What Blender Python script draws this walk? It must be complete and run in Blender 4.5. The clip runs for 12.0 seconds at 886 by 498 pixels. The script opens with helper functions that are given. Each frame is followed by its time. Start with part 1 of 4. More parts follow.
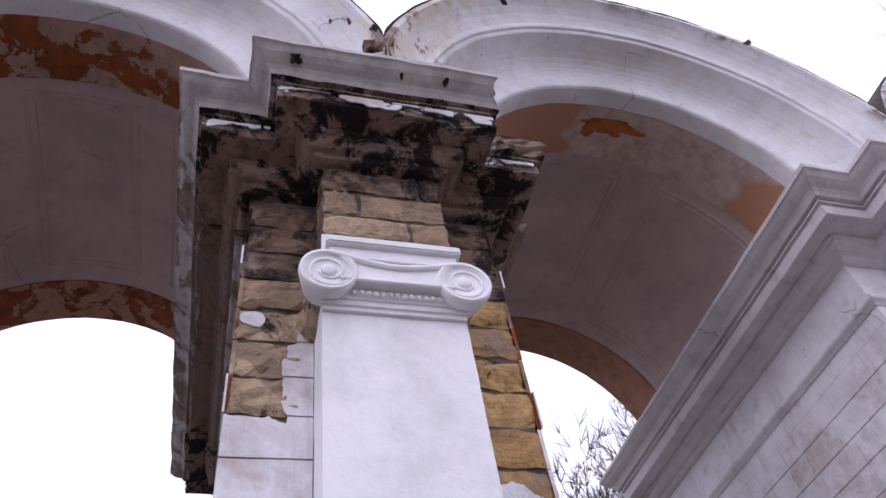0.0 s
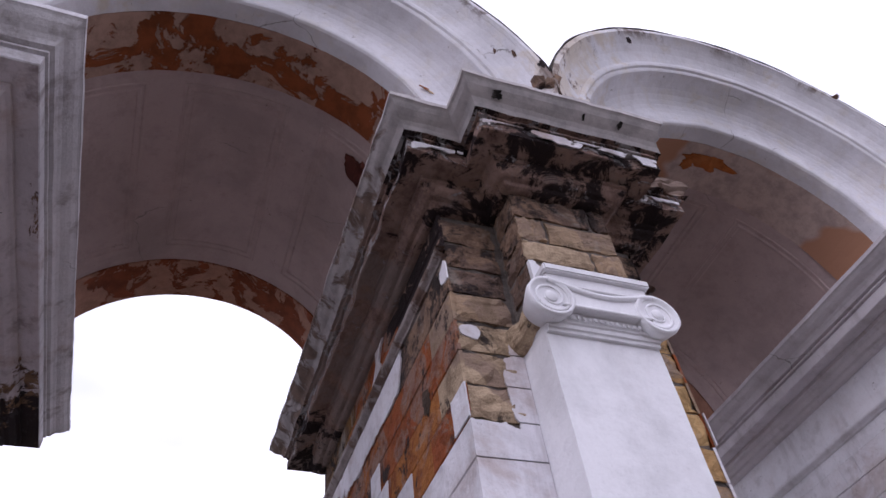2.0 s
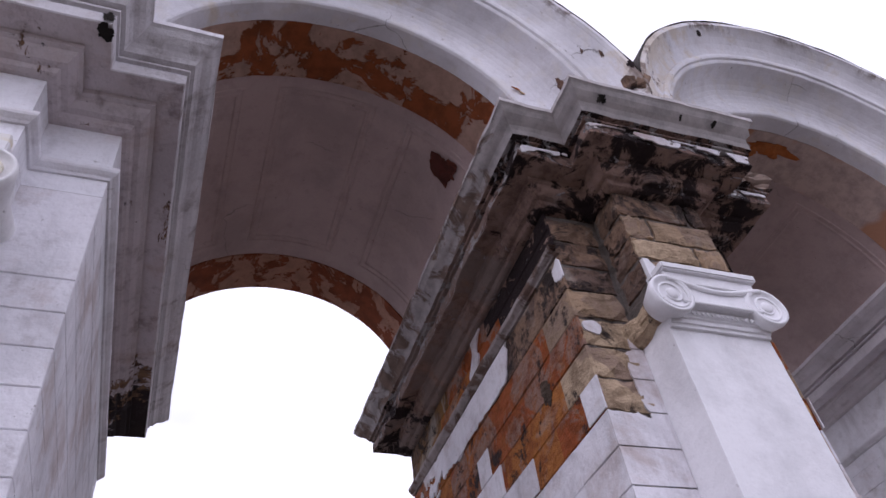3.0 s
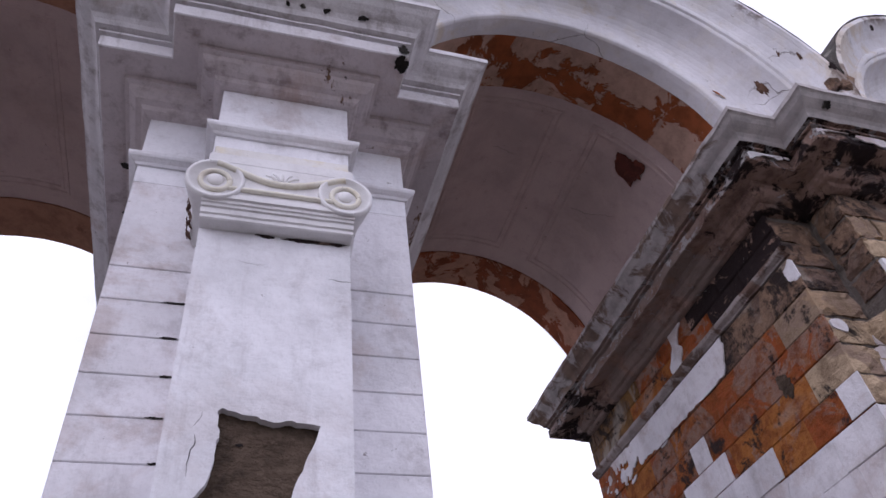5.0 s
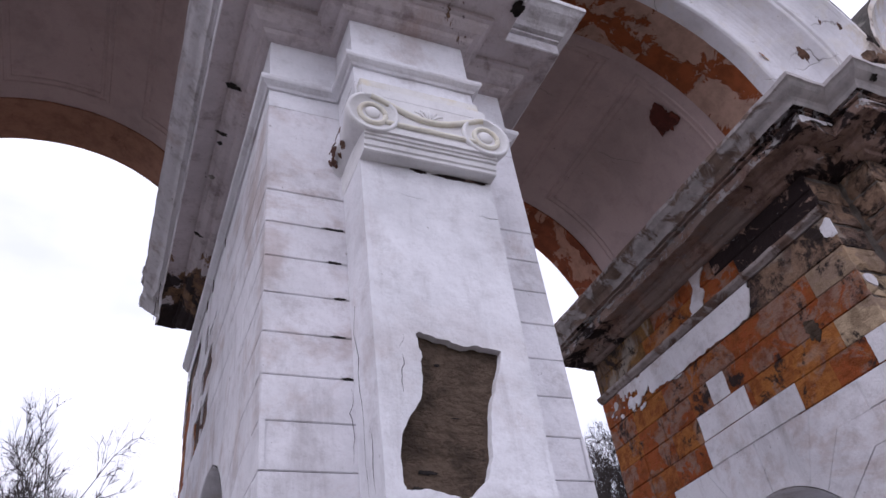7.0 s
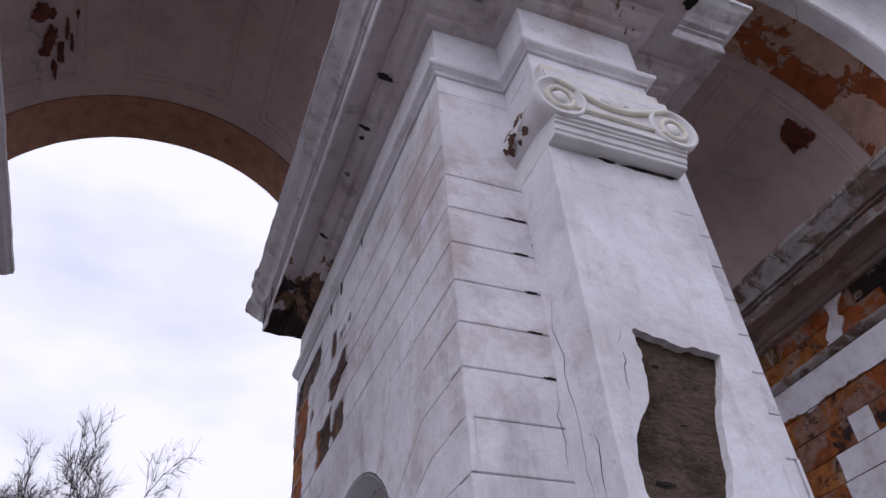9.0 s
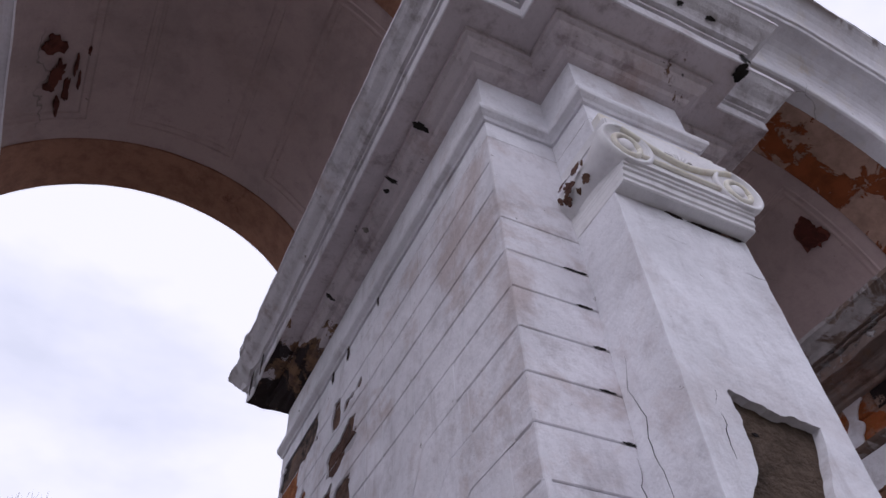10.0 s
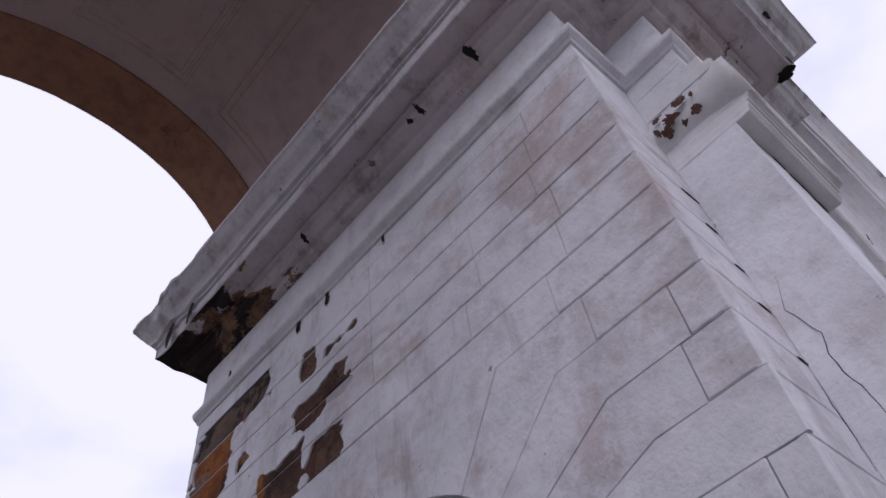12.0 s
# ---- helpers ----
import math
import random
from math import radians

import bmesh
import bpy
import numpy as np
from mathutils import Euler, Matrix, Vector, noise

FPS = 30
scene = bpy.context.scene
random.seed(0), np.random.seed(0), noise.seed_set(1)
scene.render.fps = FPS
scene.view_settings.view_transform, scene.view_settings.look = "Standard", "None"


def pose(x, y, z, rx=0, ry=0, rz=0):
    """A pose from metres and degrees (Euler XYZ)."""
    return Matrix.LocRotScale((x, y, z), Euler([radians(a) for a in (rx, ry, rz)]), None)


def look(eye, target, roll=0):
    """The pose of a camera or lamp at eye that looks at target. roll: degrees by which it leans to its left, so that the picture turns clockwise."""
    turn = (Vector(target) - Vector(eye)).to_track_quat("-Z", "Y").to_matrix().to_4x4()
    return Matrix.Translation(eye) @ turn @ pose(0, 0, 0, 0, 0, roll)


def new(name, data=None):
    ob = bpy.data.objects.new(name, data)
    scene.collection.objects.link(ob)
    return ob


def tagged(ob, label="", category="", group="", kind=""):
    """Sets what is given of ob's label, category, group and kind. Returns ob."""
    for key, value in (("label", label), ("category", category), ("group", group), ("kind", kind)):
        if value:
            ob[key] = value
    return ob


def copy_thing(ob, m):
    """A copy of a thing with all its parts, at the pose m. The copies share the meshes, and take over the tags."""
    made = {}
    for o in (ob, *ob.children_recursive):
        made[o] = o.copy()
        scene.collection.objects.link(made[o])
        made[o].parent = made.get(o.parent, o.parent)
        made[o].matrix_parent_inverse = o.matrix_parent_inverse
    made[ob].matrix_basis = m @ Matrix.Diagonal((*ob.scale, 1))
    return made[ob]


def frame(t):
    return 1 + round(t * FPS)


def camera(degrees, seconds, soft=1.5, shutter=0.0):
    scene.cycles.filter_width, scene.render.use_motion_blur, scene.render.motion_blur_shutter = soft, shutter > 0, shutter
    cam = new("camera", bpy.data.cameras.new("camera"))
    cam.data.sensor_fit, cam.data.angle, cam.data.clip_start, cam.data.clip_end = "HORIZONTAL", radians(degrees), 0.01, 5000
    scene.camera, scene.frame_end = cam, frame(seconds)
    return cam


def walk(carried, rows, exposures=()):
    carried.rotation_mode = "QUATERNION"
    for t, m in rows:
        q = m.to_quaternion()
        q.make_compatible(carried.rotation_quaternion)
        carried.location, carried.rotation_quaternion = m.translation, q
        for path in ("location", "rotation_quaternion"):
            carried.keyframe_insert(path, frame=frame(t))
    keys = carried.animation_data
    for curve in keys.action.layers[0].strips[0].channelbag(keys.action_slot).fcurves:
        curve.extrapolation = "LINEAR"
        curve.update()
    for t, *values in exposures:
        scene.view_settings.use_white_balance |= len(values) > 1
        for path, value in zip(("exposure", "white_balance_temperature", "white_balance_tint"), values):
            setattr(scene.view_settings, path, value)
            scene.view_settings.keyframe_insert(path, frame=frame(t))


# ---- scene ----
cam = camera(61.7, 12.0)
PATH = [
    (0, (-0.632, -2.251, 1.576), (-0.142, -1.041, 3.091), -11.0),
    (0.5, (-0.921, -2.256, 1.557), (-0.417, -1.058, 3.076), -9.6),
    (1, (-1.232, -2.308, 1.539), (-0.708, -1.102, 3.046), -8.8),
    (1.5, (-1.6, -2.368, 1.536), (-1.038, -1.151, 3.02), -8.6),
    (2, (-1.956, -2.337, 1.534), (-1.36, -1.121, 3.006), -9.1),
    (2.5, (-2.32, -2.354, 1.522), (-1.703, -1.123, 2.972), -9.9),
    (3, (-2.683, -2.386, 1.542), (-2.078, -1.117, 2.964), -9.8),
    (3.5, (-3.017, -2.366, 1.564), (-2.472, -1.062, 2.98), -8.7),
    (3.7, (-3.175, -2.369, 1.558), (-2.653, -1.053, 2.971), -8.5),
    (5.5, (-4.269, -2.326, 1.599), (-3.741, -0.964, 2.965), -7.8),
    (6, (-4.505, -2.322, 1.601), (-3.897, -0.945, 2.919), -8.1),
    (6.5, (-4.784, -2.23, 1.59), (-4.081, -0.855, 2.861), -9.0),
    (7, (-5.033, -2.216, 1.587), (-4.289, -0.814, 2.804), -8.9),
    (7.5, (-5.244, -2.205, 1.599), (-4.522, -0.755, 2.772), -7.9),
    (7.7, (-5.296, -2.165, 1.608), (-4.601, -0.694, 2.771), -7.1),
    (9.3, (-5.502, -1.580, 1.674), (-4.894, -0.247, 3.036), -4.0),
    (9.5, (-5.520, -1.492, 1.682), (-4.920, -0.204, 3.090), -3.7),
    (10, (-5.64, -1.216, 1.731), (-4.995, -0.051, 3.223), -4.1),
    (10.5, (-5.722, -0.933, 1.72), (-5.027, 0.098, 3.287), -4.9),
    (11, (-5.774, -0.635, 1.762), (-5.022, 0.289, 3.368), -7.1),
    (11.5, (-5.952, -0.377, 1.761), (-5.084, 0.47, 3.351), -10.1),
    (12, (-5.988, -0.1, 1.739), (-5.052, 0.712, 3.309), -9.8),
]
EXPOSURES = [(0.0, 0.06, 5950, 26), (2.5, -0.14, 5950, 26), (3.7, -0.14, 5950, 26), (5.5, -0.14, 5950, 24), (7.7, -0.16, 5950, 22), (9.5, -0.50, 5950, 22), (11.0, -0.40, 5950, 22), (12.0, -0.53, 5950, 22)]
walk(cam, [(t, look(eye, target, roll)) for t, eye, target, roll in PATH], EXPOSURES)

# ---- world and light: a bright overcast day ----
world = bpy.data.worlds.new("overcast")
scene.world = world
world.use_nodes = True
wn, wl = world.node_tree.nodes, world.node_tree.links
wn.clear()
w_out = wn.new("ShaderNodeOutputWorld")
w_sky = wn.new("ShaderNodeTexSky")
w_sky.sky_type, w_sky.sun_disc = "NISHITA", False
w_sky.sun_elevation, w_sky.sun_rotation = radians(38), radians(236)
w_b1, w_b2, w_mix = wn.new("ShaderNodeBackground"), wn.new("ShaderNodeBackground"), wn.new("ShaderNodeMixShader")
w_b1.inputs["Strength"].default_value = 0.1
w_b2.inputs["Strength"].default_value = 1.42
w_tc, w_map = wn.new("ShaderNodeTexCoord"), wn.new("ShaderNodeMapping")
w_map.inputs["Scale"].default_value = (1.0, 1.0, 2.2)
w_noise, w_ramp = wn.new("ShaderNodeTexNoise"), wn.new("ShaderNodeValToRGB")
w_noise.inputs["Scale"].default_value, w_noise.inputs["Detail"].default_value = 2.6, 5
w_ramp.color_ramp.elements[0].position, w_ramp.color_ramp.elements[1].position = 0.33, 0.52
w_ramp.color_ramp.elements[0].color, w_ramp.color_ramp.elements[1].color = (0.77, 0.797, 0.855, 1), (1.0, 1.0, 1.03, 1)
w_mix.inputs[0].default_value = 0.93
wl.new(w_tc.outputs["Generated"], w_map.inputs["Vector"])
wl.new(w_map.outputs["Vector"], w_noise.inputs["Vector"])
wl.new(w_noise.outputs["Fac"], w_ramp.inputs["Fac"])
wl.new(w_ramp.outputs["Color"], w_b2.inputs["Color"])
wl.new(w_sky.outputs["Color"], w_b1.inputs["Color"])
wl.new(w_b1.outputs[0], w_mix.inputs[1])
wl.new(w_b2.outputs[0], w_mix.inputs[2])
wl.new(w_mix.outputs[0], w_out.inputs["Surface"])

sun = new("sun", bpy.data.lights.new("sun", "SUN"))
sun.data.energy, sun.data.angle, sun.data.color = 0.55, radians(25), (1.0, 0.97, 0.93)
sun.matrix_world = look((-15, -10, 14), (0, 0, 0))

# ---- plan ----
S = 3.875            # pier spacing
HW, PW = 0.685, 0.325  # half widths of pier and pilaster
YF, YR = 0.26, 3.20  # pier front and rear faces; the pilaster's face is y = 0
SPRING = 5.4         # top of the cornice, where the arches spring
COURSE, JOINT0 = 0.188, 3.933
COURSE_A, JOINT_A = 0.207, 3.93   # the ruined pier's taller courses
NICHE_Y, NICHE_Z, NICHE_R = 1.62, 2.46, 0.68
AST = 4.64           # moulding under the frieze


# ---- material tools ----
class Nodes:
    def __init__(self, name, mat=None):
        self.mat = mat or bpy.data.materials.new(name)
        self.mat.use_nodes = True
        self.n, self.l = self.mat.node_tree.nodes, self.mat.node_tree.links
        self.bsdf = self.n["Principled BSDF"]
        self.bsdf.inputs["Specular IOR Level"].default_value = 0.25
        geo = self.n.new("ShaderNodeNewGeometry")
        self.pos = geo.outputs["Position"]
        self.island = geo.outputs["Random Per Island"]

    def rnd(self):
        return self.n.new("ShaderNodeObjectInfo").outputs["Random"]

    def vec(self, scale, shift=(0, 0, 0)):
        m = self.n.new("ShaderNodeMapping")
        m.inputs["Scale"].default_value, m.inputs["Location"].default_value = scale, shift
        self.l.new(self.pos, m.inputs["Vector"])
        return m.outputs["Vector"]

    def along(self, axis, a, b, lo, hi):
        s = self.n.new("ShaderNodeSeparateXYZ")
        self.l.new(self.pos, s.inputs[0])
        return self.ramp(s.outputs[axis], a, b, lo, hi)

    def noise(self, scale, detail=4, rough=0.55, vec=None, dist=0.0):
        t = self.n.new("ShaderNodeTexNoise")
        t.inputs["Scale"].default_value, t.inputs["Detail"].default_value = scale, detail
        t.inputs["Roughness"].default_value, t.inputs["Distortion"].default_value = rough, dist
        self.l.new(vec or self.pos, t.inputs["Vector"])
        return t.outputs["Fac"]

    def voronoi(self, scale, feature="F1", vec=None):
        t = self.n.new("ShaderNodeTexVoronoi")
        t.feature = feature
        t.inputs["Scale"].default_value = scale
        self.l.new(vec or self.pos, t.inputs["Vector"])
        return t.outputs["Distance"]

    def ramp(self, fac, a, b, lo=0.0, hi=1.0):
        m = self.n.new("ShaderNodeMapRange")
        m.interpolation_type = "SMOOTHSTEP"
        for key, v in zip(("From Min", "From Max", "To Min", "To Max"), (a, b, lo, hi)):
            m.inputs[key].default_value = v
        self.l.new(fac, m.inputs["Value"])
        return m.outputs["Result"]

    def math(self, op, a, b):
        m = self.n.new("ShaderNodeMath")
        m.operation = op
        for i, v in enumerate((a, b)):
            if isinstance(v, (int, float)):
                m.inputs[i].default_value = v
            else:
                self.l.new(v, m.inputs[i])
        return m.outputs[0]

    def mix(self, fac, a, b):
        m = self.n.new("ShaderNodeMix")
        m.data_type = "RGBA"
        if isinstance(fac, (int, float)):
            m.inputs["Factor"].default_value = fac
        else:
            self.l.new(fac, m.inputs["Factor"])
        for key, v in (("A", a), ("B", b)):
            sock = [s for s in m.inputs if s.name == key and s.type == "RGBA"][0]
            if isinstance(v, tuple):
                sock.default_value = (*v, 1)
            else:
                self.l.new(v, sock)
        return [s for s in m.outputs if s.type == "RGBA"][0]

    def done(self, color, rough=0.9, height=None, dist=0.004, strength=0.6):
        if isinstance(color, tuple):
            self.bsdf.inputs["Base Color"].default_value = (*color, 1)
        else:
            self.l.new(color, self.bsdf.inputs["Base Color"])
        if isinstance(rough, (int, float)):
            self.bsdf.inputs["Roughness"].default_value = rough
        else:
            self.l.new(rough, self.bsdf.inputs["Roughness"])
        if height is not None:
            b = self.n.new("ShaderNodeBump")
            b.inputs["Distance"].default_value, b.inputs["Strength"].default_value = dist, strength
            self.l.new(height, b.inputs["Height"])
            self.l.new(b.outputs["Normal"], self.bsdf.inputs["Normal"])
        return self.mat


def plaster(name, base=(0.76, 0.755, 0.80), dirt=(0.36, 0.33, 0.34), amount=0.5, rough_scale=26, relief=0.009, yellow=0.0, cracks=True, blotch=0.0):
    """Whitewashed render: brushed relief, faint blotches, rain streaks and hairline cracks."""
    k = Nodes(name)
    broad, fine = k.noise(1.3, 9, 0.66, None, 0.3), k.noise(5.5, 10, 0.70)
    col = k.mix(k.ramp(broad, 0.40, 0.66, 0, 0.75), base, tuple(c * 0.74 for c in base))
    col = k.mix(k.ramp(fine, 0.50, 0.70, 0, 0.55 * amount + 0.12), col, dirt)
    streak = k.noise(3.0, 8, 0.65, k.vec((2.2, 2.2, 0.35)))
    col = k.mix(k.ramp(streak, 0.53, 0.74, 0, amount), col, dirt)
    grain = k.noise(42, 8, 0.78)
    col = k.mix(k.ramp(grain, 0.5, 0.74, 0, 0.18 + 0.3 * amount), col, tuple(c * 0.5 for c in base))
    rust = k.noise(1.5, 10, 0.70, k.vec((1, 1, 1), (4, 8, 2)), 0.3)
    col = k.mix(k.ramp(rust, 0.53, 0.72, 0, 0.95 * amount), col, (0.40, 0.29, 0.25))
    specks = k.ramp(k.noise(14, 9, 0.72, k.vec((1, 1, 1), (2, 5, 9))), 0.655, 0.69, 0, 0.5 + 0.4 * amount)
    col = k.mix(specks, col, (0.13, 0.10, 0.09))
    if blotch:
        warm = k.math("ADD", k.noise(1.7, 9, 0.68, k.vec((1, 1, 1.3), (6, 2, 5)), 0.4), k.math("MULTIPLY", k.rnd(), 0.07))
        col = k.mix(k.ramp(warm, 0.53, 0.70, 0, blotch), col, (0.40, 0.29, 0.25))
        col = k.mix(k.ramp(k.noise(3.6, 10, 0.74, k.vec((1, 1, 1.2), (1, 9, 4))), 0.54, 0.68, 0, 0.6 * blotch), col, (0.28, 0.235, 0.225))
        col = k.mix(k.ramp(k.noise(2.3, 6, 0.6, k.vec((1, 1, 1), (8, 1, 3))), 0.55, 0.66, 0, 0.8 * blotch), col, (0.86, 0.85, 0.89))
    if yellow:
        col = k.mix(k.ramp(k.noise(5, 3), 0.5, 0.66, 0, yellow), col, (0.70, 0.58, 0.30))
    h = k.math("ADD", k.math("MULTIPLY", k.noise(rough_scale, 8, 0.66), 0.8), k.math("MULTIPLY", k.noise(4.5, 5, 0.6), 2.0))
    if cracks:
        warp = k.n.new("ShaderNodeVectorMath")
        warp.operation = "ADD"
        nz = k.n.new("ShaderNodeTexNoise")
        nz.inputs["Scale"].default_value = 4.0
        k.l.new(k.pos, nz.inputs["Vector"])
        k.l.new(k.pos, warp.inputs[0])
        small = k.n.new("ShaderNodeVectorMath")
        small.operation = "SCALE"
        small.inputs["Scale"].default_value = 0.22
        nz.inputs["Detail"].default_value = 6
        k.l.new(nz.outputs["Color"], small.inputs[0])
        k.l.new(small.outputs[0], warp.inputs[1])
        edge = k.voronoi(0.75, "DISTANCE_TO_EDGE", warp.outputs[0])
        line = k.math("MULTIPLY", k.ramp(edge, 0.0, 0.0035, 1, 0), k.ramp(k.noise(1.3, 2), 0.55, 0.62))
        col = k.mix(k.math("MULTIPLY", line, 0.75), col, (0.2, 0.18, 0.17))
        h = k.math("SUBTRACT", h, line)
    return k.done(col, 0.92, h, relief, 0.8)


def flaking(name, under, paint, cut, scale=3.2, edge=0.015, second=None, stretch=(1, 1, 1), shift=(0, 0, 0), front=0.0):
    """Old paint that has come off in islands, with a raised edge."""
    k = Nodes(name)
    v = k.vec(stretch, shift)
    n = k.noise(scale, 11, 0.66, v, 0.55)
    if front:
        n = k.math("ADD", n, k.along(1, -0.25, 0.35, front, 0.0))
        n = k.math("ADD", n, k.along(0, 0.62, 0.74, 0.0, -1.9 * front))
    keep = k.ramp(n, cut - edge, cut + edge)
    tone = k.noise(7, 5, 0.6)
    u = k.mix(k.ramp(tone, 0.35, 0.7), under, tuple(c * 0.6 for c in under))
    p = k.mix(k.ramp(k.noise(8, 9, 0.7), 0.36, 0.7), paint, tuple(c * 0.66 for c in paint))
    if second:
        p = k.mix(k.ramp(k.noise(1.1, 3, 0.5, k.vec((1, 1, 1), (5, 3, 1))), 0.44, 0.49), p, second)
    col = k.mix(keep, u, p)
    h = k.math("ADD", keep, k.math("MULTIPLY", k.noise(40, 4), 0.35))
    return k.done(col, 0.93, h, 0.008, 0.8)


def block_stone(name, a, b, c, soot=0.0, patch=0.0, pale=0.6, relief=0.018):
    """Sawn shell limestone: each block takes its own tint, with pitted relief and stains."""
    k = Nodes(name)
    r = k.rnd()
    col = k.mix(k.ramp(r, 0.2, 0.55), a, b)
    cover = k.math("ADD", k.noise(2.6, 6, 0.62, None, 0.8), k.math("MULTIPLY", r, 0.16))
    col = k.mix(k.ramp(cover, 0.56 - 0.06 * patch, 0.60 - 0.06 * patch, 0, 0.9), col, c)
    col = k.mix(k.ramp(k.noise(9, 9, 0.76, k.vec((1, 1, 1.4), (4, 2, 8)), 0.4), 0.49, 0.56, 0, 0.6), col, tuple(0.45 * p + 0.3 * q for p, q in zip(a, b)))
    col = k.mix(k.ramp(k.noise(6, 8, 0.74), 0.44, 0.64, 0, 0.75), col, tuple(x * 0.5 for x in b))
    col = k.mix(k.ramp(k.noise(2.2, 4, 0.6, None, 0.6), 0.58, 0.68, 0, pale), col, (0.40, 0.37, 0.33))
    if soot:
        col = k.mix(k.ramp(k.noise(3.6, 11, 0.74, None, 0.4), 0.60 - 0.2 * soot, 0.68 - 0.18 * soot, 0, 0.95), col, (0.026, 0.02, 0.02))
    h = k.math("ADD", k.noise(30, 6, 0.7), k.math("MULTIPLY", k.noise(7, 4, 0.6, k.vec((1, 1, 2.5))), 1.6))
    return k.done(col, 0.95, h, relief, 0.9)


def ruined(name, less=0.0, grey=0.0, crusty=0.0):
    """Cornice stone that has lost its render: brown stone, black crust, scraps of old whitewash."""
    k = Nodes(name)
    col = k.mix(k.ramp(k.noise(7, 9, 0.72), 0.36, 0.66), (0.38 + 0.05 * grey, 0.25 + 0.055 * grey, 0.20 + 0.06 * grey), (0.20, 0.125, 0.104))
    col = k.mix(k.ramp(k.noise(5.0, 10, 0.72, k.vec((1, 1, 1), (3, 1, 7)), 0.6), 0.53, 0.60, 0, 0.8), col, (0.37, 0.245, 0.19))
    if grey:     # thin grey wash left on the flanks
        wash = k.math("ADD", k.noise(3.4, 10, 0.72, k.vec((1, 0.7, 1), (5, 2, 6)), 0.4), k.along(1, 0.2, 0.9, -0.08, 0.05))
        col = k.mix(k.ramp(wash, 0.46, 0.58, 0, 0.75), col, (0.31, 0.25, 0.228))
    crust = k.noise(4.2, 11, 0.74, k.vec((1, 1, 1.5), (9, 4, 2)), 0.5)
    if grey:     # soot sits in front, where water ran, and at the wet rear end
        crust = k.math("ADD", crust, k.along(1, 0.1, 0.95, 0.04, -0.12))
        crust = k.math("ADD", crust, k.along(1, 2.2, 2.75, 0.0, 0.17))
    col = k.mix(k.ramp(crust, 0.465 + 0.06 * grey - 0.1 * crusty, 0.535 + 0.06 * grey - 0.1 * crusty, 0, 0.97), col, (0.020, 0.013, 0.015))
    white = k.ramp(k.noise(5.5, 10, 0.70, k.vec((1, 1, 2.2), (1, 7, 3)), 0.6), 0.545 + 0.06 * less, 0.595 + 0.06 * less, 0, 0.9)
    col = k.mix(white, col, (0.53, 0.505, 0.51))
    h = k.math("ADD", k.math("ADD", k.noise(16, 9, 0.75), k.math("MULTIPLY", white, 0.5)), k.math("MULTIPLY", k.noise(4, 5), 1.6))
    return k.done(col, 0.95, h, 0.030, 1.0)


M_WHITE = plaster("white_render", (0.83, 0.825, 0.865), amount=0.40, relief=0.009, blotch=0.16)
M_BLOCK = plaster("white_render_blocks", (0.82, 0.805, 0.845), amount=0.5, rough_scale=24, relief=0.010, cracks=False, blotch=0.50)
M_CORNICE = plaster("cornice_render", (0.75, 0.73, 0.76), (0.24, 0.20, 0.195), amount=0.70)
M_CLEAN = plaster("cleaner_cornice_render", (0.69, 0.655, 0.685), (0.30, 0.26, 0.26), amount=0.35)
def weathered_arch():
    """Archivolt render, yellowed and grimy in the valley over the ruined pier and along the wet outer edge."""
    mat = plaster("archivolt_render", (0.79, 0.78, 0.82), (0.42, 0.38, 0.36), amount=0.20, relief=0.006, yellow=0.10)
    k = Nodes("archivolt_render", mat)
    col = k.bsdf.inputs["Base Color"].links[0].from_socket
    valley = k.math("MULTIPLY", k.along(0, -0.25, 0.05, 0, 1), k.along(0, 0.25, 1.15, 1, 0))
    n = k.math("ADD", k.noise(3.0, 9, 0.68, k.vec((1, 1, 1), (2, 6, 1)), 0.4), k.math("MULTIPLY", valley, 0.17))
    col = k.mix(k.ramp(n, 0.56, 0.72, 0, 0.55), col, (0.60, 0.50, 0.36))
    m = k.math("ADD", k.noise(6.5, 10, 0.72, k.vec((1, 1, 0.8), (7, 3, 4)), 0.5), k.math("MULTIPLY", valley, 0.10))
    col = k.mix(k.ramp(m, 0.66, 0.72, 0, 0.85), col, (0.16, 0.11, 0.085))
    edge = k.math("MULTIPLY", k.along(1, -0.41, -0.33, 1, 0), k.ramp(k.noise(1.6, 8, 0.7, k.vec((1, 1, 1), (3, 9, 8)), 0.3), 0.53, 0.60))
    col = k.mix(k.math("MULTIPLY", edge, 0.85), col, (0.17, 0.12, 0.10))
    k.l.new(col, k.bsdf.inputs["Base Color"])
    return mat


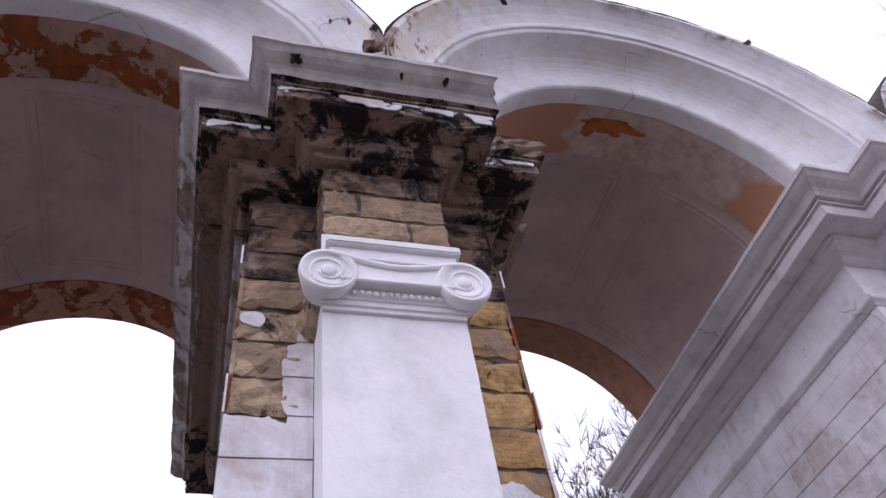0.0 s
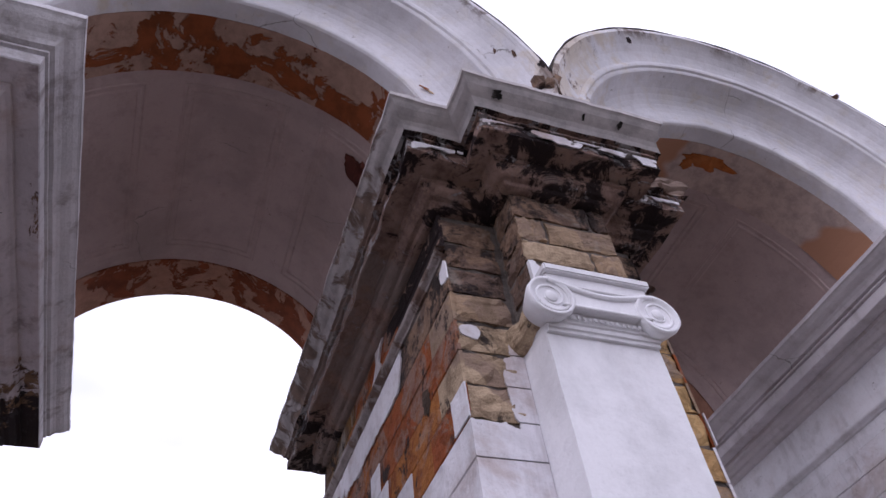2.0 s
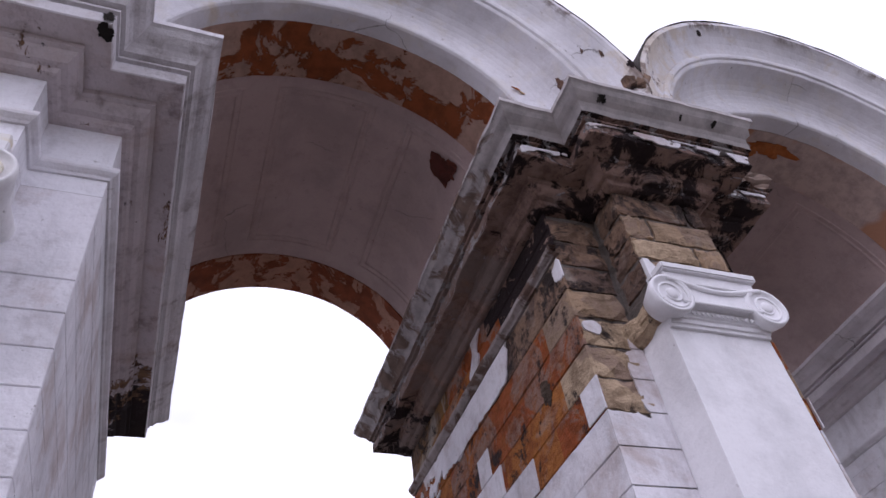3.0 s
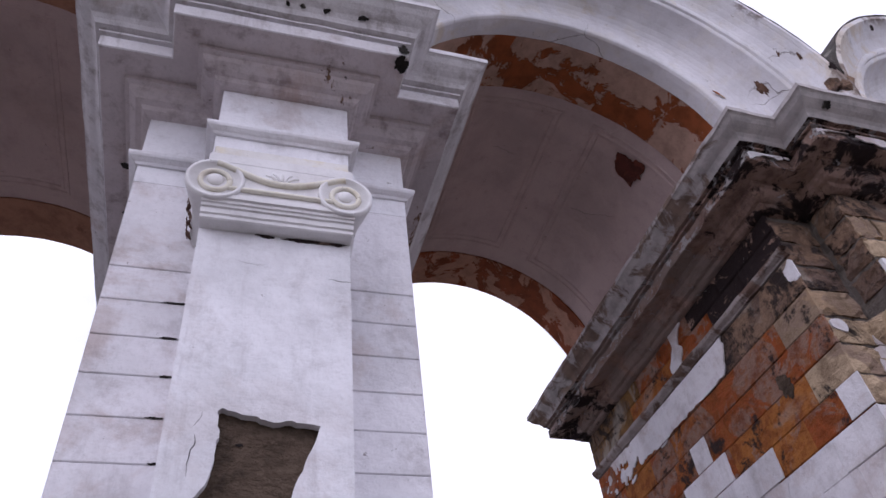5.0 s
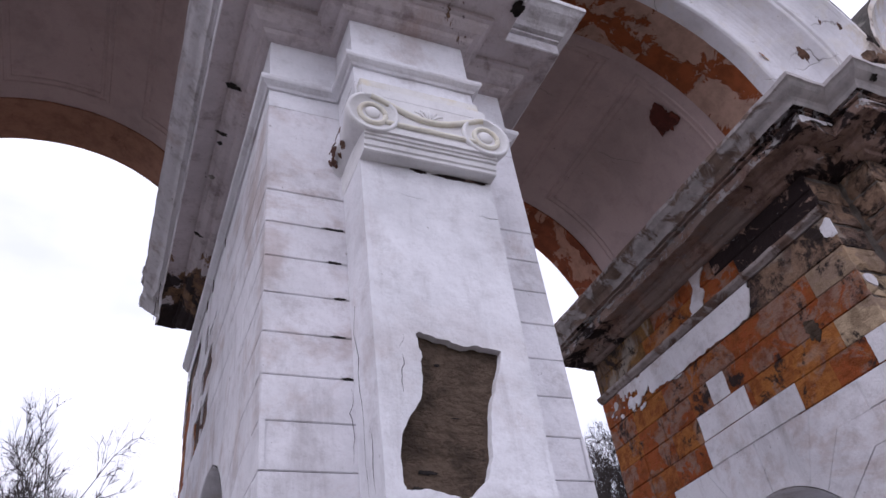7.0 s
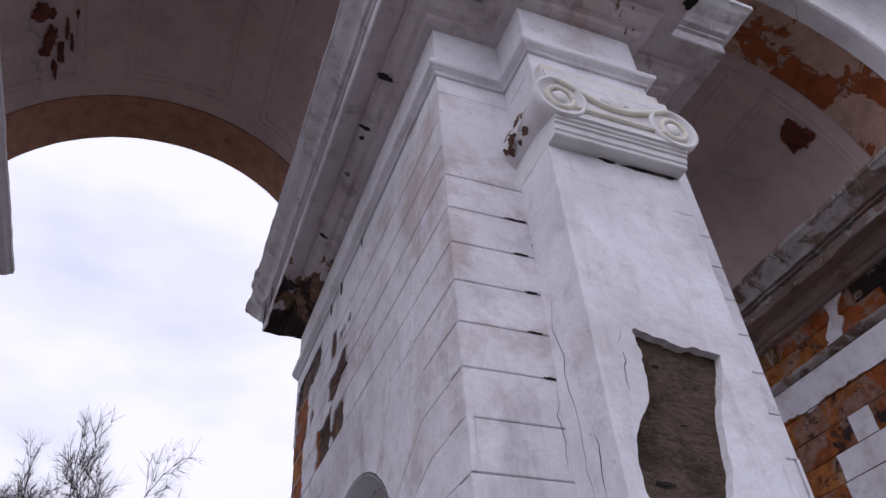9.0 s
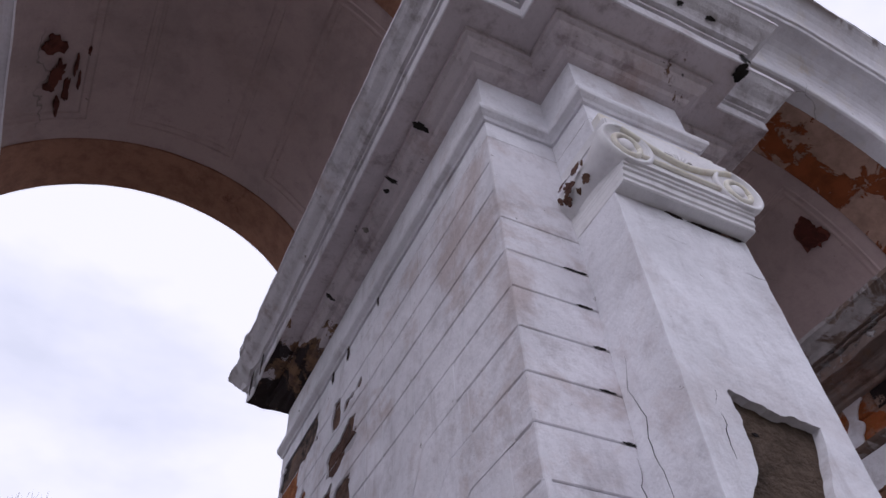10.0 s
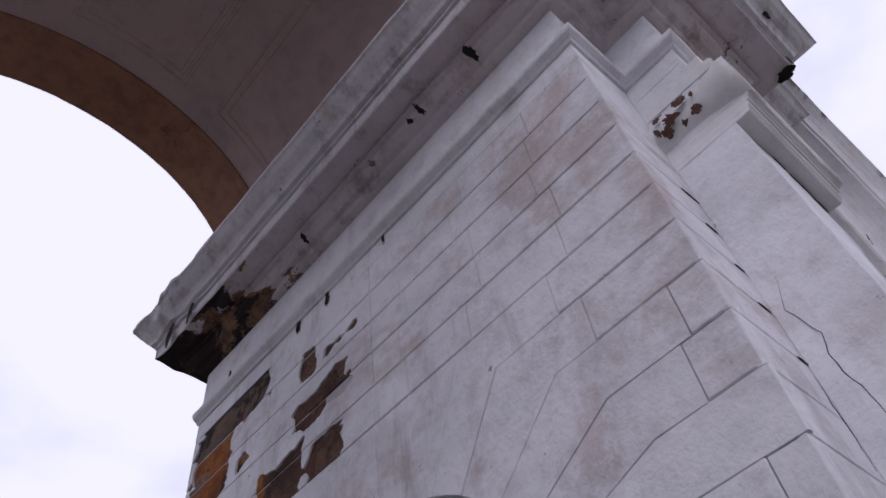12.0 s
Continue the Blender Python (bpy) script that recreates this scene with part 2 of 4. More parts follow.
def stained_soffit():
    """Soffit render, darker in base than the cornice's, that has come off at the wet rear end, over brown stone and
    black crust.
    """
    mat = plaster("cornice_soffit_render", (0.62, 0.56, 0.575), (0.20, 0.15, 0.145), amount=0.75)
    k = Nodes("cornice_soffit_render", mat)
    col = k.bsdf.inputs["Base Color"].links[0].from_socket
    bare = k.math("ADD", k.noise(2.8, 10, 0.70, k.vec((1.3, 0.7, 1), (5, 1, 2)), 0.4), k.along(1, 1.9, 2.9, -0.05, 0.17))
    col = k.mix(k.ramp(bare, 0.585, 0.605), col, k.mix(k.ramp(k.noise(9, 8, 0.72), 0.4, 0.62), (0.22, 0.13, 0.075), (0.10, 0.062, 0.05)))
    crust = k.math("ADD", k.noise(4.0, 11, 0.72, k.vec((1, 0.8, 1), (1, 8, 3)), 0.4), k.along(1, 2.2, 2.95, -0.10, 0.14))
    col = k.mix(k.ramp(crust, 0.56, 0.60, 0, 0.96), col, (0.022, 0.016, 0.018))
    k.l.new(col, k.bsdf.inputs["Base Color"])
    return mat


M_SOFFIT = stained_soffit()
M_ARCH = weathered_arch()
M_CAPITAL = plaster("capital_render", (0.80, 0.79, 0.80), amount=0.2, relief=0.003, cracks=False)
M_RIM = plaster("volute_rim", (0.78, 0.75, 0.66), (0.62, 0.53, 0.33), amount=0.6, relief=0.002, cracks=False)
M_STAINED = plaster("stained_capital_render", (0.79, 0.775, 0.76), (0.55, 0.48, 0.34), amount=0.35, relief=0.003, yellow=0.6, cracks=False)
M_FRESH = plaster("fresh_white", (0.86, 0.855, 0.88), (0.6, 0.58, 0.6), amount=0.10, relief=0.006, cracks=False)
M_VAULT = plaster("vault_render", (0.49, 0.385, 0.365), (0.29, 0.215, 0.195), amount=0.35, relief=0.004)
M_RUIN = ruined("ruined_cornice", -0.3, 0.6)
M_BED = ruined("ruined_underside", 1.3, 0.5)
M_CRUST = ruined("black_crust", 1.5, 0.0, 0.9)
M_STONE = block_stone("ochre_stone", (0.41, 0.155, 0.038), (0.34, 0.088, 0.025), (0.29, 0.19, 0.15), 0.34, -0.7, 0.34)
M_OCHRE = block_stone("sooty_ochre_stone", (0.30, 0.16, 0.055), (0.22, 0.12, 0.05), (0.15, 0.10, 0.075), 0.55)
M_BROWN = block_stone("brown_stone", (0.14, 0.072, 0.05), (0.105, 0.05, 0.038), (0.17, 0.10, 0.068), 0.2)
M_CYMA = flaking("flaked_cyma", (0.26, 0.19, 0.155), (0.53, 0.495, 0.495), 0.505, 4.6, 0.055, front=0.19)
M_LEDGE = flaking("worn_ledge", (0.20, 0.135, 0.11), (0.40, 0.35, 0.335), 0.50, 4.0, 0.05)
M_FRONT = block_stone("yellow_stone", (0.62, 0.40, 0.18), (0.54, 0.32, 0.14), (0.34, 0.26, 0.21), 0.12, -0.3)
M_SOOT = block_stone("sooty_stone", (0.29, 0.19, 0.13), (0.21, 0.13, 0.093), (0.16, 0.11, 0.09), 0.62)
M_TAN = block_stone("tan_stone", (0.51, 0.385, 0.26), (0.41, 0.285, 0.185), (0.30, 0.215, 0.165), 0.20, -0.1)
M_CORE = block_stone("joint_mortar", (0.20, 0.17, 0.15), (0.17, 0.14, 0.12), (0.15, 0.13, 0.12), 0.2)
M_JOINT = plaster("joint_render", (0.52, 0.50, 0.52), amount=0.5, cracks=False)
M_CEMENT = block_stone("grey_cement", (0.118, 0.082, 0.058), (0.092, 0.063, 0.045), (0.14, 0.10, 0.073), 0.1, 0.0, 0.06, 0.04)
M_BAND_BA = flaking("rust_band", (0.27, 0.076, 0.025), (0.44, 0.285, 0.22), 0.495, 3.0, 0.014)
M_BAND_AC = flaking("peach_band", (0.46, 0.16, 0.05), (0.54, 0.42, 0.37), 0.20, 1.7, 0.012, (0.42, 0.22, 0.135))
M_BAND_DB = flaking("tan_band", (0.27, 0.13, 0.085), (0.35, 0.18, 0.12), 0.36, 3.0, 0.05)
M_REAR_BA = flaking("rust_band_rear", (0.25, 0.07, 0.03), (0.42, 0.225, 0.155), 0.51, 3.4, 0.012)
M_ORANGE = flaking("orange_plaster", (0.42, 0.125, 0.03), (0.50, 0.17, 0.05), 0.5, 8, 0.08)
M_SCAR = flaking("bare_red_plaster", (0.095, 0.027, 0.02), (0.145, 0.043, 0.029), 0.52, 9, 0.05)
# near-black that paints the shade inside holes, breaks, gouges and cracks
M_HOLE_SHADE = block_stone("hole_shade", (0.03, 0.025, 0.022), (0.02, 0.017, 0.015), (0.025, 0.02, 0.02))
M_ROOF = block_stone("roof_felt", (0.09, 0.08, 0.075), (0.12, 0.10, 0.09), (0.07, 0.065, 0.06))


# ---- mesh tools ----
def mesh_of(name, verts, faces, mat):
    me = bpy.data.meshes.new(name)
    me.from_pydata([tuple(v) for v in verts], [], faces)
    me.materials.append(mat)
    me.update()
    return me


def recalc(me, smooth=False):
    bm = bmesh.new()
    bm.from_mesh(me)
    bmesh.ops.remove_doubles(bm, verts=bm.verts, dist=1e-5)
    bmesh.ops.recalc_face_normals(bm, faces=bm.faces)
    for f in bm.faces:
        f.smooth = smooth
    bm.to_mesh(me)
    bm.free()
    return me


def part(name, bm, mat, parent, label=""):
    """Links a bmesh or a mesh as one object under a thing or a part."""
    if isinstance(bm, bmesh.types.BMesh):
        me = bpy.data.meshes.new(name)
        bm.to_mesh(me)
        bm.free()
        me.materials.append(mat)
    else:
        me = bm
    ob = new(name, me)
    ob.parent = parent
    return tagged(ob, label)


def thing(name, x, y, z, label, category, group="", kind=""):
    ob = new(name)
    ob.matrix_world = pose(x, y, z)
    return tagged(ob, label, category, group, kind)


def box(x0, x1, y0, y1, z0, z1, bevel=0.0, seg=1):
    bm = bmesh.new()
    bmesh.ops.create_cube(bm, size=1, matrix=Matrix.LocRotScale(((x0 + x1) / 2, (y0 + y1) / 2, (z0 + z1) / 2), None, (x1 - x0, y1 - y0, z1 - z0)))
    if bevel:
        bmesh.ops.bevel(bm, geom=bm.edges, offset=bevel, segments=seg, affect="EDGES")
    return bm


def rough_noise(p, scale, amp):
    return noise.noise(Vector(p) * scale) * amp + noise.noise(Vector(p) * scale * 3.1 + Vector((7, 3, 1))) * amp * 0.5


def ragged(p, scale, amp):
    """Noise in six octaves, for torn edges."""
    return sum(noise.noise(Vector(p) * scale * 2.0 ** i + Vector((3.7 * i, 1.3 * i, 0))) * amp * 0.62 ** i for i in range(6))


def cyclic_sweep(rings, mat, name, closed=True, smooth=False):
    """Quads between rings of equally many points; closed: each ring runs round."""
    verts, faces, n = [p for r in rings for p in r], [], len(rings[0])
    for i in range(len(rings) - 1):
        for j in range(n if closed else n - 1):
            a, b = i * n + j, i * n + (j + 1) % n
            faces.append((a, b, b + n, a + n))
    me = recalc(mesh_of(name, verts, faces, mat), smooth)
    return me


def dense(path, step):
    """Points along a closed path, no further apart than step; corners are kept."""
    out = []
    for a, b in zip(path, path[1:] + path[:1]):
        n = max(1, int((Vector(b) - Vector(a)).length / step))
        out += [tuple(Vector(a).lerp(Vector(b), i / n)) for i in range(n)]
    return out


def plan(d, sx=0.43, sy=0.51, sr=0.29):
    """The outline of a pier with its pilaster, grown by a moulding's reach d (1 is the cornice's lip)."""
    ox, oy, rear = d * sx, d * sy, d * sr
    return [(-HW - ox, YR + rear), (-HW - ox, YF - oy), (-PW - ox, YF - oy), (-PW - ox, -oy), (PW + ox, -oy), (PW + ox, YF - oy), (HW + ox, YF - oy), (HW + ox, YR + rear)]


CORNICE = ((-0.05, 5.0), (0.05, 5.0), (0.10, 5.008), (0.13, 5.03), (0.20, 5.035), (0.27, 5.06), (0.29, 5.085), (0.34, 5.09), (0.345, 5.12), (0.63, 5.115), (0.645, 5.12),
           (0.65, 5.20), (0.615, 5.204), (0.61, 5.218), (0.675, 5.222), (0.68, 5.234), (0.65, 5.237), (0.65, 5.246), (0.73, 5.25), (0.76, 5.275), (0.80, 5.295), (0.86, 5.31), (0.92, 5.33),
           (0.965, 5.355), (0.985, 5.362), (1.0, 5.365), (1.0, 5.40), (0.97, 5.405))


def cornice_mesh(name, profile, mat, amp, seed, cut=None, step=0.07, rear=0.0):
    counts = [max(1, int((Vector(b) - Vector(a)).length / step)) for a, b in zip(plan(1), plan(1)[1:] + plan(1)[:1])]
    rings = []
    for d, z in profile:
        path, ring = plan(d), []
        for i, n in enumerate(counts):
            a, b = Vector(path[i]), Vector(path[(i + 1) % len(path)])
            for j in range(n):
                p = a.lerp(b, j / n)
                dd = d if cut is None else cut(p.x, p.y, d, z)
                if dd != d:
                    q = plan(dd)
                    p = Vector(q[i]).lerp(Vector(q[(i + 1) % len(q)]), j / n)
                w = amp * (0.4 + d) * (1 + rear * max(0.0, min(1.0, (p.y - 2.6) * 2)) * (p.x < 0))
                ring.append((p.x + rough_noise((p.x + seed, p.y, z), 5, w), p.y + rough_noise((p.x, p.y + seed, z), 5, w), z + rough_noise((p.x, p.y, z + seed), 5, w * 0.7)))
        rings.append(ring)
    return cyclic_sweep(rings, mat, name)


def block_mesh(w, h, d, mat, c=0.010):
    """A dressed block that stands d proud of the face behind it, in its own plane: x along, y up, z out."""
    c = min(c, d * 0.9)
    base, rim, top = [(0, 0), (w, 0), (w, h), (0, h)], d - c, d
    v = [(x, y, 0) for x, y in base] + [(x, y, rim) for x, y in base]
    v += [(c, c, top), (w - c, c, top), (w - c, h - c, top), (c, h - c, top)]
    f = [(0, 1, 5, 4), (1, 2, 6, 5), (2, 3, 7, 6), (3, 0, 4, 7), (4, 5, 9, 8), (5, 6, 10, 9), (6, 7, 11, 10), (7, 4, 8, 11), (8, 9, 10, 11)]
    return mesh_of("block", v, f, mat)


def rough_block_mesh(w, h, d, mat, seed):
    """An eroded stone: an uneven front and crumbled edges."""
    rng, nx, ny = random.Random(seed), 6, 4
    v, f = [], []
    for j in range(ny + 1):
        for i in range(nx + 1):
            rim = i in (0, nx) or j in (0, ny)
            jx, jy = rng.uniform(-0.009, 0.009), rng.uniform(-0.008, 0.008)
            x = w * i / nx + jx + (0.009 if i == 0 else -0.009 if i == nx else 0)
            y = h * j / ny + jy + (0.010 if j == 0 else -0.010 if j == ny else 0)
            v.append((x, y, d + rng.uniform(-0.013, 0.008) - (0.010 if rim else 0)))
    for j in range(ny):
        for i in range(nx):
            a = j * (nx + 1) + i
            f.append((a, a + 1, a + nx + 2, a + nx + 1))
    edge = list(range(nx + 1)) + [j * (nx + 1) + nx for j in range(1, ny + 1)] + [ny * (nx + 1) + i for i in range(nx - 1, -1, -1)] + [j * (nx + 1) for j in range(ny - 1, 0, -1)]
    n = len(v)
    v += [(v[e][0], v[e][1], 0) for e in edge]
    f += [(edge[(q + 1) % len(edge)], edge[q], n + q, n + (q + 1) % len(edge)) for q in range(len(edge))]
    return mesh_of("block", v, f, mat)


def prism_mesh(poly, d, mat, gap=0.0026):
    """A dressed block of any outline (x along, y up), shrunk by half a joint."""
    cx, cy = sum(p[0] for p in poly) / len(poly), sum(p[1] for p in poly) / len(poly)

    def shrink(g, z):
        out = []
        for x, y in poly:
            if len(poly) == 4:       # upright joints are filled almost flush
                out.append((x - math.copysign(g * 0.35, x - cx), y - math.copysign(g, y - cy), z))
                continue
            r, g = math.hypot(x - cx, y - cy) or 1, min(g, 0.0055)
            out.append((x - (x - cx) / r * g, y - (y - cy) / r * g, z))
        return out
    n = len(poly)
    v = shrink(gap, 0) + shrink(gap, d - 0.004) + shrink(gap + 0.004, d)
    f = [(i, (i + 1) % n, (i + 1) % n + n, i + n) for i in range(n)] + [(i + n, (i + 1) % n + n, (i + 1) % n + 2 * n, i + 2 * n) for i in range(n)]
    f.append(tuple(range(2 * n, 3 * n)))
    return mesh_of("block", v, f, mat)


def split_islands(verts, faces, mat):
    """One mesh for each connected scrap; crumbs are dropped."""
    root = list(range(len(verts)))

    def find(i):
        while root[i] != i:
            root[i] = root[root[i]]
            i = root[i]
        return i
    for f in faces:
        for k in f[1:]:
            root[find(k)] = find(f[0])
    groups = {}
    for f in faces:
        groups.setdefault(find(f[0]), []).append(f)
    out = []
    for fs in groups.values():
        if len(fs) < 10 and len(groups) > 1:
            continue
        ids = sorted({i for f in fs for i in f})
        at = {i: n for n, i in enumerate(ids)}
        out.append(mesh_of("render_coat", [verts[i] for i in ids], [tuple(at[i] for i in f) for f in fs], mat))
    return out


def coats(meshes, mat, parent, m, label=""):
    for me in meshes:
        on_face(part("render_coat", me, mat, parent, label), m)


def skin_mesh(u0, u1, v0, v1, cell, depth, field, mat, lift=0.0):
    """A coat that is left only where field(u, v) is above zero: cut along the field's edge, with a broken rim of that depth."""
    nu, nv = max(1, int((u1 - u0) / cell)), max(1, int((v1 - v0) / cell))
    g = [[(u0 + (u1 - u0) * i / nu, v0 + (v1 - v0) * j / nv) for j in range(nv + 1)] for i in range(nu + 1)]
    val = {p: field(*p) for row in g for p in row}
    index, verts, faces, edges = {}, [], [], {}

    def vid(p):
        key = (round(p[0], 5), round(p[1], 5))
        if key not in index:
            index[key] = len(verts)
            verts.append((p[0], p[1], lift + depth + rough_noise((p[0], p[1], 3), 6, depth * 0.15)))
        return index[key]
    for i in range(nu):
        for j in range(nv):
            a, b, c, d = g[i][j], g[i + 1][j], g[i + 1][j + 1], g[i][j + 1]
            for tri in ((a, b, c), (a, c, d)):
                poly = []
                for p, q in zip(tri, tri[1:] + tri[:1]):
                    fp, fq = val[p], val[q]
                    if fp > 0:
                        poly.append(p)
                    if (fp > 0) != (fq > 0):
                        s = fp / (fp - fq)
                        poly.append((p[0] + (q[0] - p[0]) * s, p[1] + (q[1] - p[1]) * s))
                ids = []
                for p in poly:
                    k = vid(p)
                    if k not in ids:
                        ids.append(k)
                if len(ids) > 2:
                    faces.append(tuple(ids))
                    for x, y in zip(ids, ids[1:] + ids[:1]):
                        if (y, x) in edges:
                            del edges[(y, x)]
                        else:
                            edges[(x, y)] = 1
    low = {}
    for x, y in edges:
        for k in (x, y):
            if k not in low:
                low[k] = len(verts)
                verts.append((verts[k][0], verts[k][1], lift))
        faces.append((y, x, low[x], low[y]))
    return split_islands(verts, faces, mat)


def on_face(ob, m):
    ob.matrix_basis = m
    return ob


def front_m(z=0.0):
    return pose(0, 0, z, 90, 0, 0)                       # u is x, v is z, out is -y


LEFT_M = Matrix(((0, 0, -1, 0), (-1, 0, 0, 0), (0, 1, 0, 0), (0, 0, 0, 1)))   # u is -y, v is z, out is -x
RIGHT_M = Matrix(((0, 0, 1, 0), (1, 0, 0, 0), (0, 1, 0, 0), (0, 0, 0, 1)))    # u is y, v is z, out is +x


# ---- ground ----
def ground_material():
    k = Nodes("trodden_ground")
    col = k.mix(k.ramp(k.noise(0.35, 5), 0.4, 0.65), (0.13, 0.11, 0.09), (0.09, 0.085, 0.055))
    col = k.mix(k.ramp(k.noise(6, 6, 0.7), 0.45, 0.7, 0, 0.6), col, (0.17, 0.15, 0.13))
    return k.done(col, 0.95, k.noise(18, 6, 0.7), 0.02, 0.8)


M_GROUND = ground_material()
M_PAVE = block_stone("paving_stone", (0.165, 0.145, 0.13), (0.145, 0.13, 0.115), (0.13, 0.115, 0.105))
bm = bmesh.new()
bmesh.ops.create_grid(bm, x_segments=24, y_segments=24, size=400)
ground = part("ground", bm, M_GROUND, None)
ground.location.z = -0.02
tagged(ground, "trodden earth and thin winter grass round the arcade", "ground", kind="structure")
pavement = part("pavement", box(-14, 14, -3.6, 5.6, -0.15, 0.0, 0.01), M_PAVE, None)
tagged(pavement, "worn stone paving under the arcade", "pavement", kind="structure")


# ---- piers ----
def core_mesh(mat, inset=0.02):
    """The pier's body, with the arched passage through its sides."""
    y0, y1, x = YF + inset, YR - inset, HW - inset
    line = [(y0, 0), (y0, 5.03), (y1, 5.03), (y1, 0), (NICHE_Y + NICHE_R, 0)]
    line += [(NICHE_Y + NICHE_R * math.cos(radians(a)), NICHE_Z + NICHE_R * math.sin(radians(a))) for a in range(0, 181, 9)]
    line += [(NICHE_Y - NICHE_R, 0)]
    n = len(line)
    v = [(-x, y, z) for y, z in line] + [(x, y, z) for y, z in line]
    f = [tuple(range(n)), tuple(range(2 * n - 1, n - 1, -1))] + [(i, (i + 1) % n, (i + 1) % n + n, i + n) for i in range(n)]
    return recalc(mesh_of("core", v, f, mat))


def lining_mesh(mat):
    """The rendered inside of the passage."""
    r = NICHE_R - 0.012
    line = [(NICHE_Y + r, 0)] + [(NICHE_Y + r * math.cos(radians(a)), NICHE_Z + r * math.sin(radians(a))) for a in range(0, 181, 6)] + [(NICHE_Y - r, 0)]
    big = [(NICHE_Y + (y - NICHE_Y) * 1.012, NICHE_Z + (z - NICHE_Z) * 1.012 if z else 0) for y, z in line]
    rings = [[(x, y, z) for y, z in ln] for x, ln in ((-HW, big), (-HW + 0.004, line), (HW - 0.004, line), (HW, big))]
    return cyclic_sweep(rings, mat, "passage_lining", False, True)


RHO = 1.10  # where the level joints bend towards the passage's centre


def side_blocks(y_near, y_far, joint, course, crown):
    """Outlines (distance from the passage's axis, height) of the blocks of one side, course by course: the level joints turn into rays round the arch."""
    out, zs = [], [joint + course * i for i in range(-20, 3)] + [crown]
    for k, (z0, z1) in enumerate(zip(zs, zs[1:])):
        if z0 < 0.05:
            continue
        for side, reach in ((-1, NICHE_Y - y_near), (1, y_far - NICHE_Y)):
            def edge(z):
                s = (z - NICHE_Z) / RHO
                return None if s > 0.985 else math.asin(max(0.0, s))
            a0, a1 = edge(z0), edge(z1)
            start = 0.0
            if z1 <= NICHE_Z + 0.02:
                start = NICHE_R
            elif a0 is not None:
                a1 = math.pi / 2 if a1 is None else a1
                x1 = RHO * math.cos(a1) if a1 < 1.56 else 0.0
                x0 = RHO * math.cos(a0)
                n = max(1, round((a1 - a0) / 0.22))
                cuts = [a0 + (a1 - a0) * q / n for q in range(n + 1)]
                ends = [(z1 - NICHE_Z) / math.tan(q) if q < 1.56 else 0.0 for q in cuts[1:-1]] + [x1]
                start = max(x0 + 0.16 + 0.12 * (k % 2), ends[0] + 0.06)
                for q in range(n):
                    poly = [(NICHE_R * math.cos(cuts[q] + (cuts[q + 1] - cuts[q]) * s / 2), NICHE_Z + NICHE_R * math.sin(cuts[q] + (cuts[q + 1] - cuts[q]) * s / 2)) for s in range(3)]
                    poly.append((ends[q], z1))
                    poly += [(start, z1), (start, z0), (x0, z0)] if q == 0 else [(ends[q - 1], z1)]
                    out.append((side, poly))
            x, i = start, k
            while x < reach - 0.02:
                w = (0.40, 0.34, 0.46)[i % 3]
                i += 1
                if reach - x - w < 0.16:
                    w = reach - x
                if start == 0.0 and x == 0.0 and side == -1:
                    w *= 0.5
                out.append((side, [(x, z0), (x + w, z0), (x + w, z1), (x, z1)]))
                x += w
    return out


def put_blocks(pier, material_of, coat_of=None, depth=0.02, joint=JOINT0, course=COURSE, crown=JOINT0 + 3 * COURSE):
    """Front strips and sides of a pier, block by block."""
    rng = random.Random(int(pier.location.x * 10))
    zs = [joint + course * i for i in range(-20, 0)]
    strips = [(z, z + course) for z in zs if z > 0.05]
    for sgn in (-1, 1):
        for z0, z1 in strips + material_of("top", sgn, 0, 0):
            mat = material_of("front", sgn, (z0 + z1) / 2, 0)
            me = block_mesh(HW - PW + 0.015, z1 - z0 - 0.003, depth, mat, 0.004) if mat is M_BLOCK else rough_block_mesh(HW - PW - 0.004, z1 - z0 - 0.002, depth, mat, int(z0 * 100) + 7 * sgn)
            ob = part("block", me, mat, pier)
            x = -HW if sgn < 0 else PW - 0.015 * (mat is M_BLOCK)
            on_face(ob, pose(0, YF + 0.02, 0) @ front_m() @ pose(x, z0, rng.uniform(-0.003, 0.003) if mat not in (M_BLOCK,) else 0))
    for sgn in (-1, 1):
        m = pose(-HW + 0.02, NICHE_Y, 0) @ LEFT_M if sgn < 0 else pose(HW - 0.02, NICHE_Y, 0) @ RIGHT_M
        for half, poly in side_blocks(YF + 0.004, YR - 0.004, joint, course, crown):
            flip = half if sgn > 0 else -half
            cz = sum(p[1] for p in poly) / len(poly)
            cy = NICHE_Y + half * sum(p[0] for p in poly) / len(poly)
            mat = material_of("side" if len(poly) == 4 else "bent", sgn, cz, cy)
            if mat is None:
                continue
            pts = [(flip * x, z) for x, z in poly]
            if flip < 0:
                pts = pts[::-1]
            if coat_of and len(poly) == 4 and mat is not M_BLOCK:
                us, vs = [p[0] for p in pts], [p[1] for p in pts]
                fld = coat_of(sgn)
                shift = NICHE_Y if sgn > 0 else -NICHE_Y
                coats(skin_mesh(min(us) + 0.0012, max(us) - 0.0012, min(vs) + 0.0035, max(vs) - 0.0035, 0.02, 0.011, lambda u, v: fld(u + shift, v), M_BLOCK, 0.010), M_BLOCK, pier, m)
                me = prism_mesh(pts, 0.011, mat)
            else:
                me = prism_mesh(pts, depth, mat)
            ob = part("block", me, mat, pier)
            on_face(ob, m @ pose(0, 0, rng.uniform(-0.004, 0.004) if mat not in (M_BLOCK,) else rng.uniform(-0.001, 0.001)))


